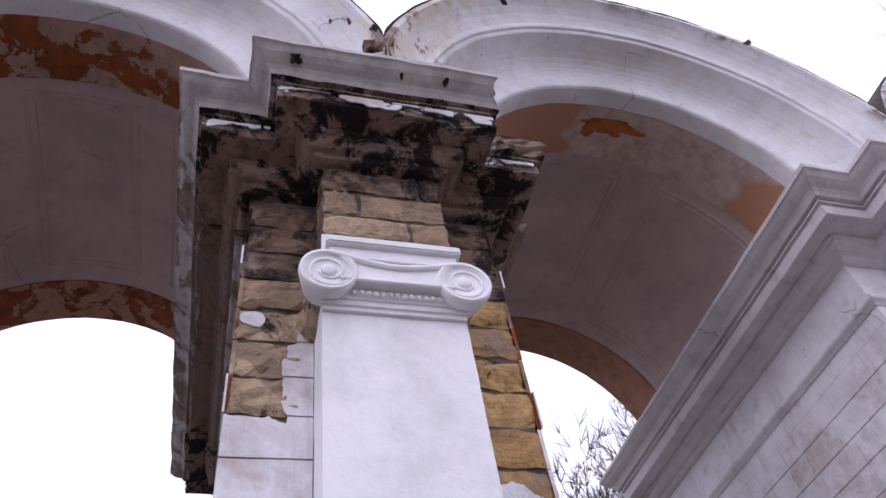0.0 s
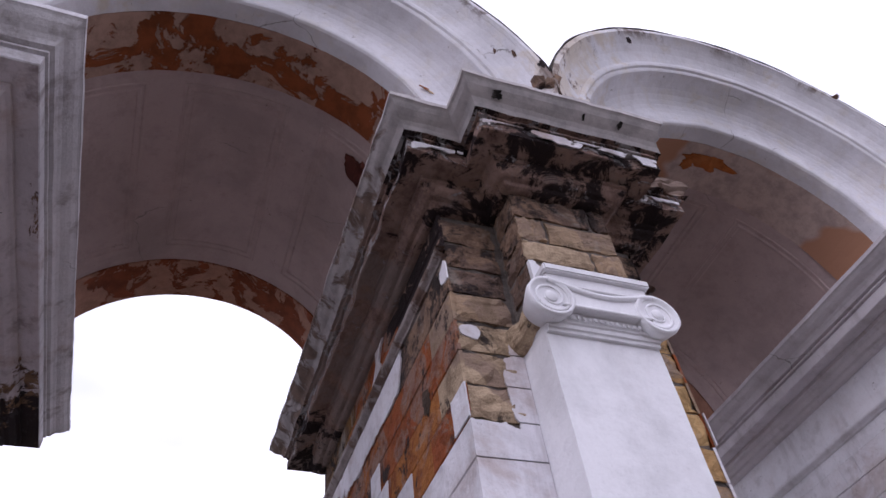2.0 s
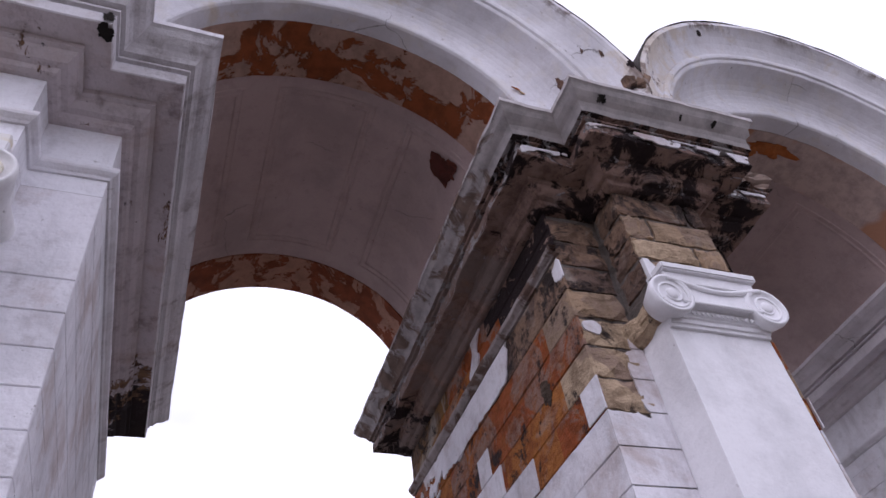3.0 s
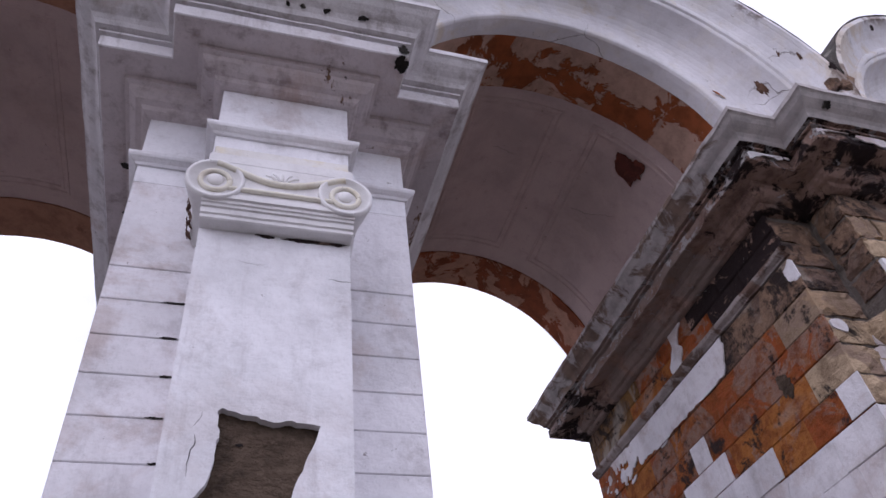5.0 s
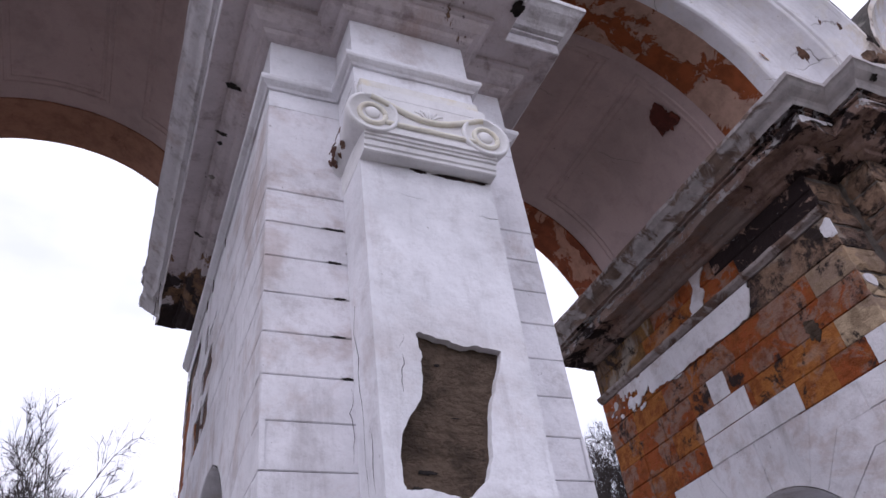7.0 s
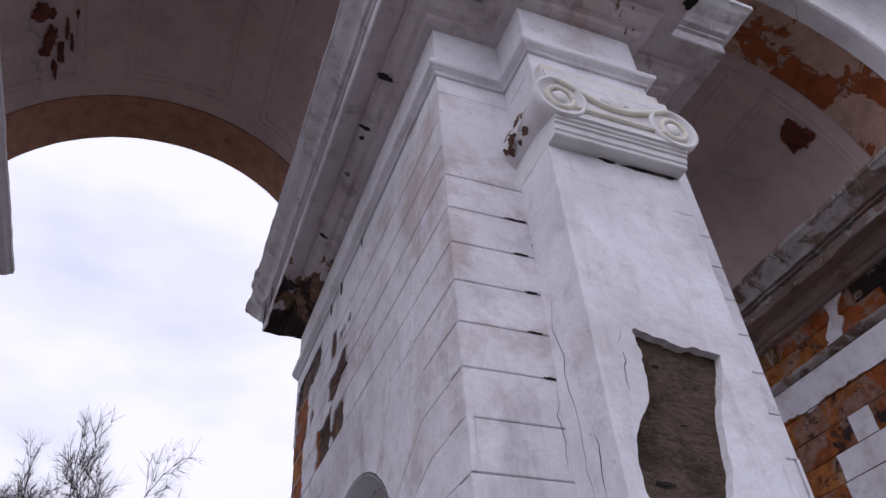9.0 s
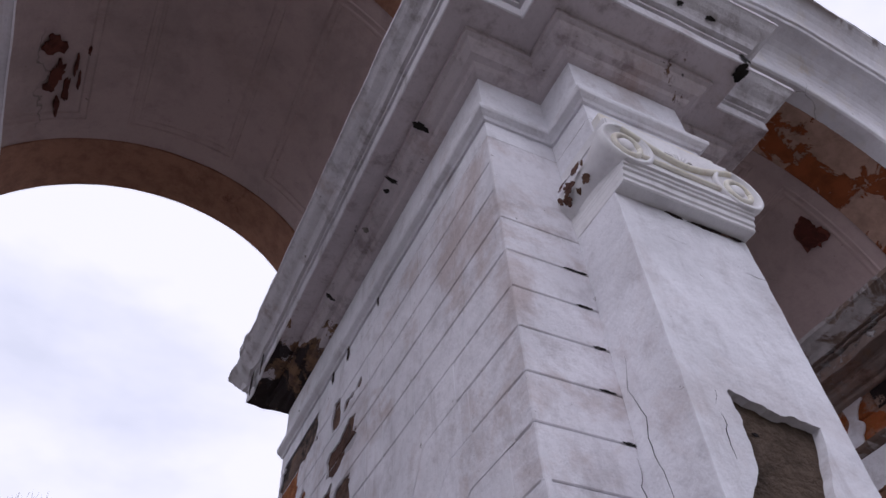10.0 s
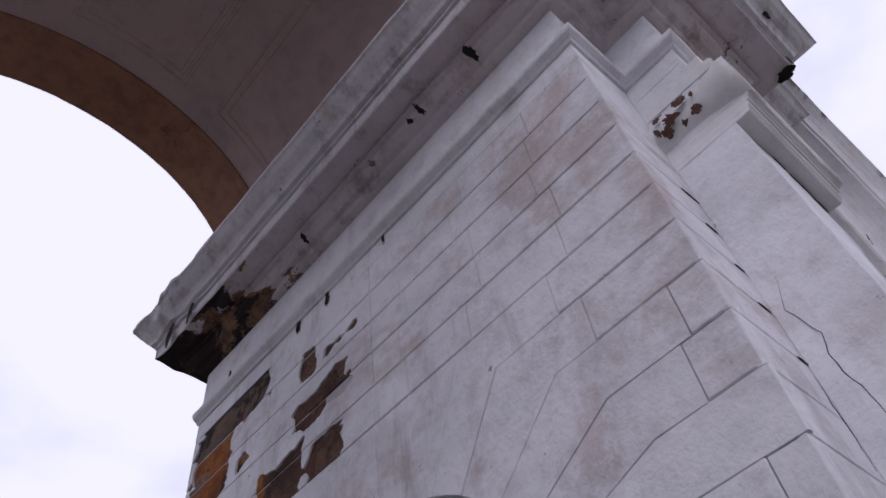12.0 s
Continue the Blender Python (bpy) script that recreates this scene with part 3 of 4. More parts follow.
def run_moulding(path, profile, mat, name, z, amp=0.003, step=0.08, keep=None):
    """A small moulding along an open path in plan; profile: reach and height."""
    def offset(i, d):
        a, b = path[max(0, i - 1)], path[i]
        c = path[min(len(path) - 1, i + 1)]
        p = Vector(path[i])
        n1 = Vector((b[1] - a[1], -(b[0] - a[0]))) if i else None
        n2 = Vector((c[1] - b[1], -(c[0] - b[0]))) if i < len(path) - 1 else None
        ns = [n.normalized() for n in (n1, n2) if n is not None and n.length]
        if len(ns) == 2:
            s = ns[0] + ns[1]
            return p + s * (d / max(0.2, 1 + ns[0].dot(ns[1])))
        return p + ns[0] * d
    rings = []
    for d, h in profile:
        pts, ring = [offset(i, d) for i in range(len(path))], []
        for i, (a, b) in enumerate(zip(path, path[1:])):
            n = max(1, int((Vector(b) - Vector(a)).length / step))
            ring += [pts[i].lerp(pts[i + 1], j / n) for j in range(n)]
        ring.append(pts[-1])
        rings.append([(p.x + rough_noise((p.x, p.y, z + h), 7, amp), p.y + rough_noise((p.y, p.x, z + h), 7, amp), z + h + rough_noise((p.x, p.y, h), 6, amp)) for p in ring])
    return cyclic_sweep(rings, mat, name, False)


ASTRAGAL = ((-0.01, -0.03), (0.012, -0.03), (0.02, -0.018), (0.03, -0.012), (0.045, 0.0), (0.05, 0.012), (0.05, 0.03), (0.035, 0.036), (-0.01, 0.04))


def pilaster_coat(pier, top, hole=None, cell=0.06, mat=None, bottom=0.0, depth=0.02):
    mat = mat or M_WHITE

    def face(u, v):
        f = 1.0 if top > 4.4 else (top - v) * 1.0 + rough_noise((u, v, 2), 9, 0.006) + 0.002
        return f if hole is None else min(f, hole(u, v))
    me = skin_mesh(-PW, PW, bottom, top, cell, depth, face, mat)
    coats(me, mat, pier, pose(0, depth, 0) @ front_m(), "white render on the pilaster face")
    for sgn, m in ((-1, LEFT_M), (1, RIGHT_M)):
        w = YF - 0.001
        me = skin_mesh(-w if sgn < 0 else 0.0, 0.0 if sgn < 0 else w, bottom, top, cell * 1.5, 0.02, lambda u, v: 1.0, mat)
        coats(me, mat, pier, pose(sgn * (PW - 0.02), 0, 0) @ m)


def tube(points, radius, seg=8, taper=None):
    """A round bead along points."""
    bm = bmesh.new()
    rings = []
    for i, p in enumerate(points):
        a, b = Vector(points[max(0, i - 1)]), Vector(points[min(len(points) - 1, i + 1)])
        t = (b - a).normalized()
        n = t.cross(Vector((0, 1, 0)))
        n = n.normalized() if n.length > 1e-4 else Vector((1, 0, 0))
        q = t.cross(n)
        r = radius if taper is None else radius * taper(i / (len(points) - 1))
        rings.append([bm.verts.new(Vector(p) + n * r * math.cos(2 * math.pi * k / seg) + q * r * math.sin(2 * math.pi * k / seg)) for k in range(seg)])
    for r0, r1 in zip(rings, rings[1:]):
        for k in range(seg):
            bm.faces.new((r0[k], r0[(k + 1) % seg], r1[(k + 1) % seg], r1[k]))
    bm.faces.new(rings[0])
    bm.faces.new(rings[-1][::-1])
    bmesh.ops.recalc_face_normals(bm, faces=bm.faces)
    for f in bm.faces:
        f.smooth = True
    return bm


def lathe_y(profile, cx, cz, seg=36):
    """Rings of (y, radius) about an axis along y."""
    rings = [[(cx + r * math.cos(2 * math.pi * k / seg), y, cz + r * math.sin(2 * math.pi * k / seg)) for k in range(seg)] for y, r in profile]
    return rings


def capital(pier, zv, ex, fresh):
    """An Ionic pilaster capital: two scrolls, the channel between them, the cushion behind, the egg course and the neck below."""
    mat = M_FRESH if fresh else M_CAPITAL
    rim = M_FRESH if fresh else M_RIM
    r, face = (0.128 if fresh else 0.124), -0.115
    cap = thing("capital", 0, 0, 0, "", "")
    cap.parent = pier
    neck = zv - 0.155 if fresh else zv - 0.208
    # neck with its stepped fillets, carried round the pilaster
    h = zv - 0.02 - neck
    if fresh:
        prof = ((0.0, 0), (0.02, 0), (0.022, 0.018), (0.034, 0.022), (0.036, 0.045), (0.048, 0.05), (0.05, 0.065), (0.045, 0.07), (0.05, 0.10), (0.062, 0.13), (0.07, h), (-0.02, h))
    else:
        prof = ((0.0, 0), (0.05, 0.003), (0.056, 0.008), (0.057, 0.024), (0.064, 0.03), (0.066, 0.056), (0.074, 0.06), (0.076, 0.072), (0.083, 0.076), (0.084, 0.09), (0.094, 0.094), (0.095, 0.116), (0.086, 0.12), (0.083, 0.15), (0.08, h), (-0.02, h))
    rings = []
    for d, dz in prof:
        xs = PW - 0.004 + 0.12 * d
        y = -d * (1.0 if fresh else 1.15)
        rings.append([(-xs, YF, neck + dz), (-xs, y, neck + dz)] + [(-xs + 2 * xs * q / 8, y + rough_noise((q, d, 1), 1.3, 0.002), neck + dz) for q in range(1, 8)] + [(xs, y, neck + dz), (xs, YF, neck + dz)])
    part("neck", cyclic_sweep(rings, mat, "neck", False), mat, cap)
    n_eggs = 13
    for i in range(n_eggs):
        bm = bmesh.new()
        x = -ex * 0.62 + 1.24 * ex * i / (n_eggs - 1)
        bmesh.ops.create_uvsphere(bm, u_segments=8, v_segments=6, radius=1, matrix=Matrix.LocRotScale((x, -0.082 if not fresh else -0.066, zv - 0.085), None, (0.017, 0.016, 0.028) if not fresh else (0.012, 0.008, 0.013)))
        for f in bm.faces:
            f.smooth = True
        part("egg", bm, mat, cap)
    # channel: a plate with a sagging upper edge
    xs = [ex * (-1 + 2 * i / 24) for i in range(25)]

    def sag(x):
        s = abs(x) / ex
        return zv + r * 0.92 - (0.095 if not fresh else 0.06) * (1 - s * s) ** 1.5

    low, v, f = zv - 0.045, [], []
    for x in xs:
        for y in (face + 0.018, 0.05):
            v += [(x, y, low), (x, y, sag(x))]
    for i in range(len(xs) - 1):
        a, b = i * 4, i * 4 + 4
        f += [(a, b, b + 1, a + 1), (a + 1, b + 1, b + 3, a + 3), (a + 2, a, b, b + 2)]
    part("channel", recalc(mesh_of("channel", v, f, mat)), mat, cap)
    part("channel_rim", tube([(x, face + 0.012, sag(x)) for x in xs], 0.016), rim, cap, "" if fresh else "yellowed raised rim")
    part("channel_rim", tube([(x, face + 0.012, low) for x in xs[2:-2]], 0.012), rim, cap)
    for sgn in (-1, 1):
        x = sgn * ex
        end = (0.03, r - 0.03), (0.035, 0.02)
        prof = [(face + 0.014, 0.0), (face + 0.014, r - 0.022), (face, r - 0.016), (face, r), (face + 0.03, r + 0.003), (face + 0.07, r - 0.008), *(end if fresh else ((0.0, r - 0.016), (0.05, r - 0.03), (0.13, r - 0.036), (0.20, r - 0.03), (0.262, r - 0.028)))]
        if fresh:
            lump = [[(p[0] + ragged(p, 9, 0.02), p[1], p[2] + ragged((p[2], p[0], p[1]), 9, 0.02)) for p in ring] for ring in lathe_y([(0.02, 0.02), (0.025, r - 0.05), (0.08, r - 0.045), (0.15, r - 0.04), (0.21, r - 0.03), (0.262, r - 0.03)], x, zv - 0.01)]
            part("cushion", cyclic_sweep(lump, M_TAN, "cushion", True), M_TAN, cap, "bare brown stone behind the scroll")
        me = cyclic_sweep(lathe_y(prof, x, zv), mat, "volute", True, True)
        vol = part("volute", me, mat, cap)
        if fresh:
            pts = []
            for i in range(48):
                a = i / 47
                ang = math.pi / 2 + sgn * a * 3.4 * math.pi
                rr = (r - 0.014) * (1 - a) + 0.042 * a
                pts.append((x + rr * math.cos(ang), face + 0.013, zv + rr * math.sin(ang)))
            part("spiral", tube(pts, 0.0095, 7, lambda s: 1 - 0.35 * s), rim, vol)
        else:
            ring = [(x + 0.062 * math.cos(2 * math.pi * i / 32), face + 0.010, zv - 0.008 + 0.062 * math.sin(2 * math.pi * i / 32)) for i in range(33)]
            part("spiral", tube(ring, 0.0125, 8), rim, vol)
            ring = [(x + (r - 0.008) * math.cos(math.pi / 2 + sgn * math.pi * i / 20), face + 0.008, zv + (r - 0.008) * math.sin(math.pi / 2 + sgn * math.pi * i / 20) * 1.0) for i in range(-2, 23)]
            part("scroll_edge", tube(ring, 0.011, 7), mat, vol)
        bm = bmesh.new()
        bmesh.ops.create_uvsphere(bm, u_segments=20, v_segments=10, radius=1, matrix=Matrix.LocRotScale((x, face + 0.012, zv), None, (0.036, 0.016, 0.036)))
        for fc in bm.faces:
            fc.smooth = True
        part("eye", bm, mat, vol)
    if fresh:
        part("abacus", box(-PW + 0.005, PW - 0.01, -0.13, 0.035, zv + 0.175, zv + 0.225, 0.008, 2), mat, cap)
        part("abacus_bed", box(-PW + 0.02, PW - 0.03, -0.10, 0.03, zv + 0.10, zv + 0.178, 0.006), mat, cap)
    else:
        part("channel_field", box(-ex + 0.02, ex - 0.02, -0.088, YF, zv - 0.04, zv + 0.15, 0.005), mat, cap)
        part("abacus", box(-PW - 0.005, PW + 0.005, -0.085, YF, zv + 0.145, zv + 0.215, 0.007, 2), mat, cap)
        part("abacus_bed", box(-PW + 0.01, PW - 0.01, -0.055, YF, zv + 0.205, zv + 0.30, 0.006), M_STAINED, cap, "yellow stained band")
        for i in range(5):     # palmette in the channel's middle
            a = radians(-60 + 30 * i)
            part("leaf", tube([(0.012 * math.sin(a), face + 0.02, zv + 0.035), (0.05 * math.sin(a), face + 0.008, zv + 0.05 + 0.03 * math.cos(a)), (0.085 * math.sin(a), face + 0.014, zv + 0.055 + 0.045 * math.cos(a))], 0.009, 6, lambda s: 0.9 - 0.7 * abs(s - 0.4)), mat, cap)
    return cap


def spot(mat, x, y, z, normal, w, h, pier, name="hole", seed=1):
    """A ragged patch, 3 mm proud of the face it lies on: lost coat, stains and the painted shade of holes."""
    rng = random.Random(seed)
    n = 56
    pts = []
    for i in range(n):
        a = 2 * math.pi * i / n
        q = max(0.25, 0.74 + ragged((math.cos(a) * 0.8 + seed, math.sin(a) * 0.8, 1), 1.6, 0.45) + 0.10 * rng.random())
        pts.append((w * q * math.cos(a), h * q * math.sin(a), 0.003))
    v = [(0, 0, 0.0035)] + pts + [(px * 1.06, py * 1.06, 0.0) for px, py, _ in pts]
    f = [(0, 1 + i, 1 + (i + 1) % n) for i in range(n)] + [(1 + i, 1 + n + i, 1 + n + (i + 1) % n, 1 + (i + 1) % n) for i in range(n)]
    ob = part(name, mesh_of(name, v, f, mat), mat, pier)
    ob.matrix_basis = Matrix.Translation((x, y, z)) @ Vector(normal).to_track_quat("Z", "Y").to_matrix().to_4x4()
    return ob


def frieze_path():
    return [(-HW, YR), (-HW, YF), (-PW, YF), (-PW, 0.0), (PW, 0.0), (PW, YF), (HW, YF), (HW, YR)]


def white_pier(k, detail):
    x = k * S - 0.085 * (k == -2) + 0.07 * (k == 1)
    pier = thing("arcade_pier", x, 0, 0, "white rendered pier with ruled block joints and deep cornice" if detail < 2 else
                 "white rendered pier, torn patch of bare cement on its pilaster", "pier", "piers of the arcade")
    part("core", core_mesh(M_JOINT, 0.0125), M_JOINT, pier)
    part("passage_lining", lining_mesh(M_WHITE), M_WHITE, pier)

    gone = ((2.10, 4.25, 0.06, 0.10), (1.84, 4.20, 0.11, 0.025), (2.0, 3.95, 0.20, 0.085), (2.28, 3.66, 0.17, 0.14), (1.96, 3.62, 0.12, 0.12), (2.95, 4.15, 0.20, 0.22), (3.1, 3.75, 0.2, 0.3), (2.78, 4.42, 0.34, 0.13), (2.42, 4.53, 0.14, 0.05), (2.62, 4.0, 0.05, 0.03), (2.98, 3.95, 0.16, 0.5))

    def rear(cy, cz):
        return detail == 2 and cy > 1.68 and cz > 3.42

    def mats(where, sgn, cz, cy):
        if where == "top":
            return [(JOINT0, JOINT0 + 3 * COURSE)]
        if where == "side" and sgn < 0 and rear(cy, cz) and cz > 3.60 - 0.2 * (cy > 2.9):
            return M_SOOT if cz > 4.28 and cy > 2.2 else M_STONE if cy > 2.55 else M_BROWN
        return M_BLOCK

    def left_over(sgn):
        def fld(u, v):
            f = min(max(abs(-u - y) - w, (abs(v - z) - h) * 1.3) for y, z, w, h in gone)
            return f + ragged((u, v, 8), 7, 0.065)
        return fld
    put_blocks(pier, mats, left_over if detail == 2 else None)
    part("frieze", cyclic_sweep([[(*p, z) for p in frieze_path()] for z in (JOINT0 + 3 * COURSE - 0.0035, 5.02)], M_WHITE, "frieze", False), M_WHITE, pier)
    part("pilaster_core", box(-PW + 0.02, PW - 0.02, 0.036 if detail == 2 else 0.02, YF + 0.1, 0, 5.02), M_CEMENT, pier)

    def torn(u, v):
        """Above zero outside the torn patch, which leans and widens downwards."""
        left = np.interp(v, (2.45, 2.59, 2.675, 2.795, 2.915, 3.075), (-0.262, -0.258, -0.245, -0.161, -0.144, -0.149))
        right = np.interp(v, (2.50, 2.65, 2.77, 2.895, 3.03), (0.058, 0.103, 0.113, 0.162, 0.209))
        top = np.interp(u, (-0.15, 0.01, 0.21), (3.078, 3.044, 3.03))
        low = np.interp(u, (-0.26, -0.11, -0.04, 0.06), (2.455, 2.46, 2.425, 2.50))
        return max(left - u, u - right, v - top, low - v) + ragged((u, v, 5), 14, 0.012)
    pilaster_coat(pier, JOINT0 + 3 * COURSE - 0.005, torn if detail == 2 else None, 0.02 if detail == 2 else 0.15, depth=0.036 if detail == 2 else 0.02)
    part("astragal", run_moulding(frieze_path(), ASTRAGAL, M_WHITE, "astragal", AST), M_WHITE, pier)
    m_bed, m_top = (M_SOFFIT, M_CORNICE) if detail == 2 else (M_CLEAN, M_CLEAN)
    bed = [p for p in CORNICE if p[1] <= 5.1205 and p[0] < 0.64]
    rest = CORNICE[len(bed) - 1:]
    part("cornice_bed", cornice_mesh("cornice_bed", bed, m_bed, 0.0035, k * 3.0, None, 0.07, 8.0 if detail == 2 else 0.0), m_bed, pier, "darker grey underside with dark stains" if detail == 2 else "")
    part("cornice", cornice_mesh("cornice", rest, m_top, 0.0035, k * 3.0, None, 0.07, 8.0 if detail == 2 else 0.0), m_top, pier, "weathered white moulding")
    part("cornice_top", box(-HW - 0.40, HW + 0.40, -0.2, YR + 0.26, 5.36, 5.396), M_CORNICE, pier)
    part("cornice_top", box(-PW - 0.39, PW + 0.39, -0.46, -0.2, 5.36, 5.396), M_CORNICE, pier)
    capital(pier, 4.166, 0.287, False)
    if detail == 2:
        rng = random.Random(5)
        for y, dz, w, h in ((0.10, 0.03, 0.03, 0.035), (0.16, -0.02, 0.035, 0.03), (0.20, -0.06, 0.02, 0.025), (0.07, -0.06, 0.02, 0.02), (0.21, 0.04, 0.015, 0.03), (0.23, -0.03, 0.012, 0.02), (0.19, 0.06, 0.010, 0.012), (0.13, -0.07, 0.012, 0.012), (0.05, 0.01, 0.008, 0.016)):
            spot(M_BROWN, -0.287 - 0.108 * math.cos(dz / 0.11), y, 4.166 + dz, (-math.cos(dz / 0.11), 0, math.sin(dz / 0.11)), w * 1.25, h * 1.25, pier, "flake", int(y * 100))
        for y, z, w, h in ((1.95, 4.58, 0.07, 0.02), (1.5, 4.585, 0.05, 0.012), (2.2, 4.57, 0.05, 0.02), (2.9, 4.72, 0.10, 0.02)):
            spot(M_CRUST, -HW - 0.0035, y, z, (-1, 0, 0), h, w, pier, "stain_and_shadow", int(y * 50))
        for y, d, z, w, h in ((2.95, 0.298, 5.155, 0.10, 0.03), (3.18, 0.305, 5.16, 0.10, 0.035)):
            spot(M_CRUST, -HW - d, y, z, (-1, 0, 0), h, w, pier, "stain_and_shadow", int(y * 70))
        for pts in ([(-0.205, -0.0005, 3.06), (-0.225, -0.0005, 3.0), (-0.215, -0.0005, 2.93), (-0.235, -0.0005, 2.86), (-0.228, -0.0005, 2.8)],
                    [(-PW - 0.0005, 0.20, 3.30), (-PW - 0.0005, 0.215, 3.18), (-PW - 0.0005, 0.19, 3.05), (-PW - 0.0005, 0.20, 2.92), (-PW - 0.0005, 0.17, 2.80), (-PW - 0.0005, 0.18, 2.62), (-PW - 0.0005, 0.15, 2.45)],
                    [(-PW - 0.0005, 0.10, 2.75), (-PW - 0.0005, 0.085, 2.66), (-PW - 0.0005, 0.105, 2.58), (-PW - 0.0005, 0.09, 2.45)],
                    [(-PW - 0.012, YF - 0.0005, 2.95), (-PW - 0.018, YF - 0.0005, 2.85), (-PW - 0.010, YF - 0.0005, 2.75), (-PW - 0.02, YF - 0.0005, 2.62)]):
            fine = [Vector(a).lerp(Vector(q), s / 4) + Vector((0, 0, 0)) for a, q in zip(pts, pts[1:]) for s in range(4)]
            fine = [p + Vector((0, 1, 0)) * ragged(p, 14, 0.010) * (abs(p.x + PW) < 0.001) + Vector((1, 0, 0)) * ragged(p, 14, 0.010) * (abs(p.x + PW) > 0.002) for p in fine]
            part("crack", tube(fine, 0.0013, 5, lambda s: 1.25 - abs(2 * s - 1)), M_HOLE_SHADE, pier)
        # dark strips paint in the shadow, with some grime, under the capital's neck
        for x, w in ((0.12, 0.10), (0.24, 0.07), (-0.05, 0.05)):
            spot(M_CRUST, x, -0.003, 4.166 - 0.208 - 0.008, (0, -1, 0), w, 0.012, pier, "stain_and_shadow", int(x * 100) + 60)
        for x, w in ((0.145, 0.022), (0.345, 0.035), (-0.06, 0.012), (0.02, 0.016)):
            spot(M_HOLE_SHADE, x, -0.408, 5.287, (0, -0.69, -0.72), w, 0.016, pier, "hole", int(x * 100) + 40)
        for x, z, w, h in ((-0.07, 2.955, 0.015, 0.007), (-0.16, 2.53, 0.045, 0.010), (-0.02, 2.74, 0.02, 0.002), (-0.2, 2.475, 0.02, 0.012)):
            spot(M_HOLE_SHADE, x, 0.033, z, (0, -1, 0), w, h, pier, "gouge", int(z * 100))
        # flat near-black patches paint the shade of a broken corona corner
        spot(M_HOLE_SHADE, 0.572, -0.340, 5.158, (0, -1, 0), 0.035, 0.05, pier, "break", 4)
        spot(M_HOLE_SHADE, 0.565, -0.285, 5.106, (0, 0, -1), 0.045, 0.06, pier, "break", 6)
        for y, z, w, h in ((0.65, 5.075, 0.05, 0.03), (1.02, 5.07, 0.05, 0.015), (1.40, 5.06, 0.03, 0.02), (1.1, 5.065, 0.02, 0.02), (2.0, 5.06, 0.04, 0.02)):
            spot(M_HOLE_SHADE, -HW - 0.13, y, z - 0.035, (-0.5, 0, -1), h, w, pier, "hole", rng.randint(0, 99))
        for i in range(7):
            part_z = JOINT0 - COURSE * (i % 5 + 1)
            spot(M_HOLE_SHADE, -PW - 0.02 - 0.05 * rng.random(), YF - 0.001, part_z, (0, -1, 0), 0.03 + 0.04 * rng.random() * (i < 2), 0.006, pier, "hole", i)
    return pier


pier_b = white_pier(-1, 2)
for k in (-3, -2, 1, 2):
    white_pier(k, 1)


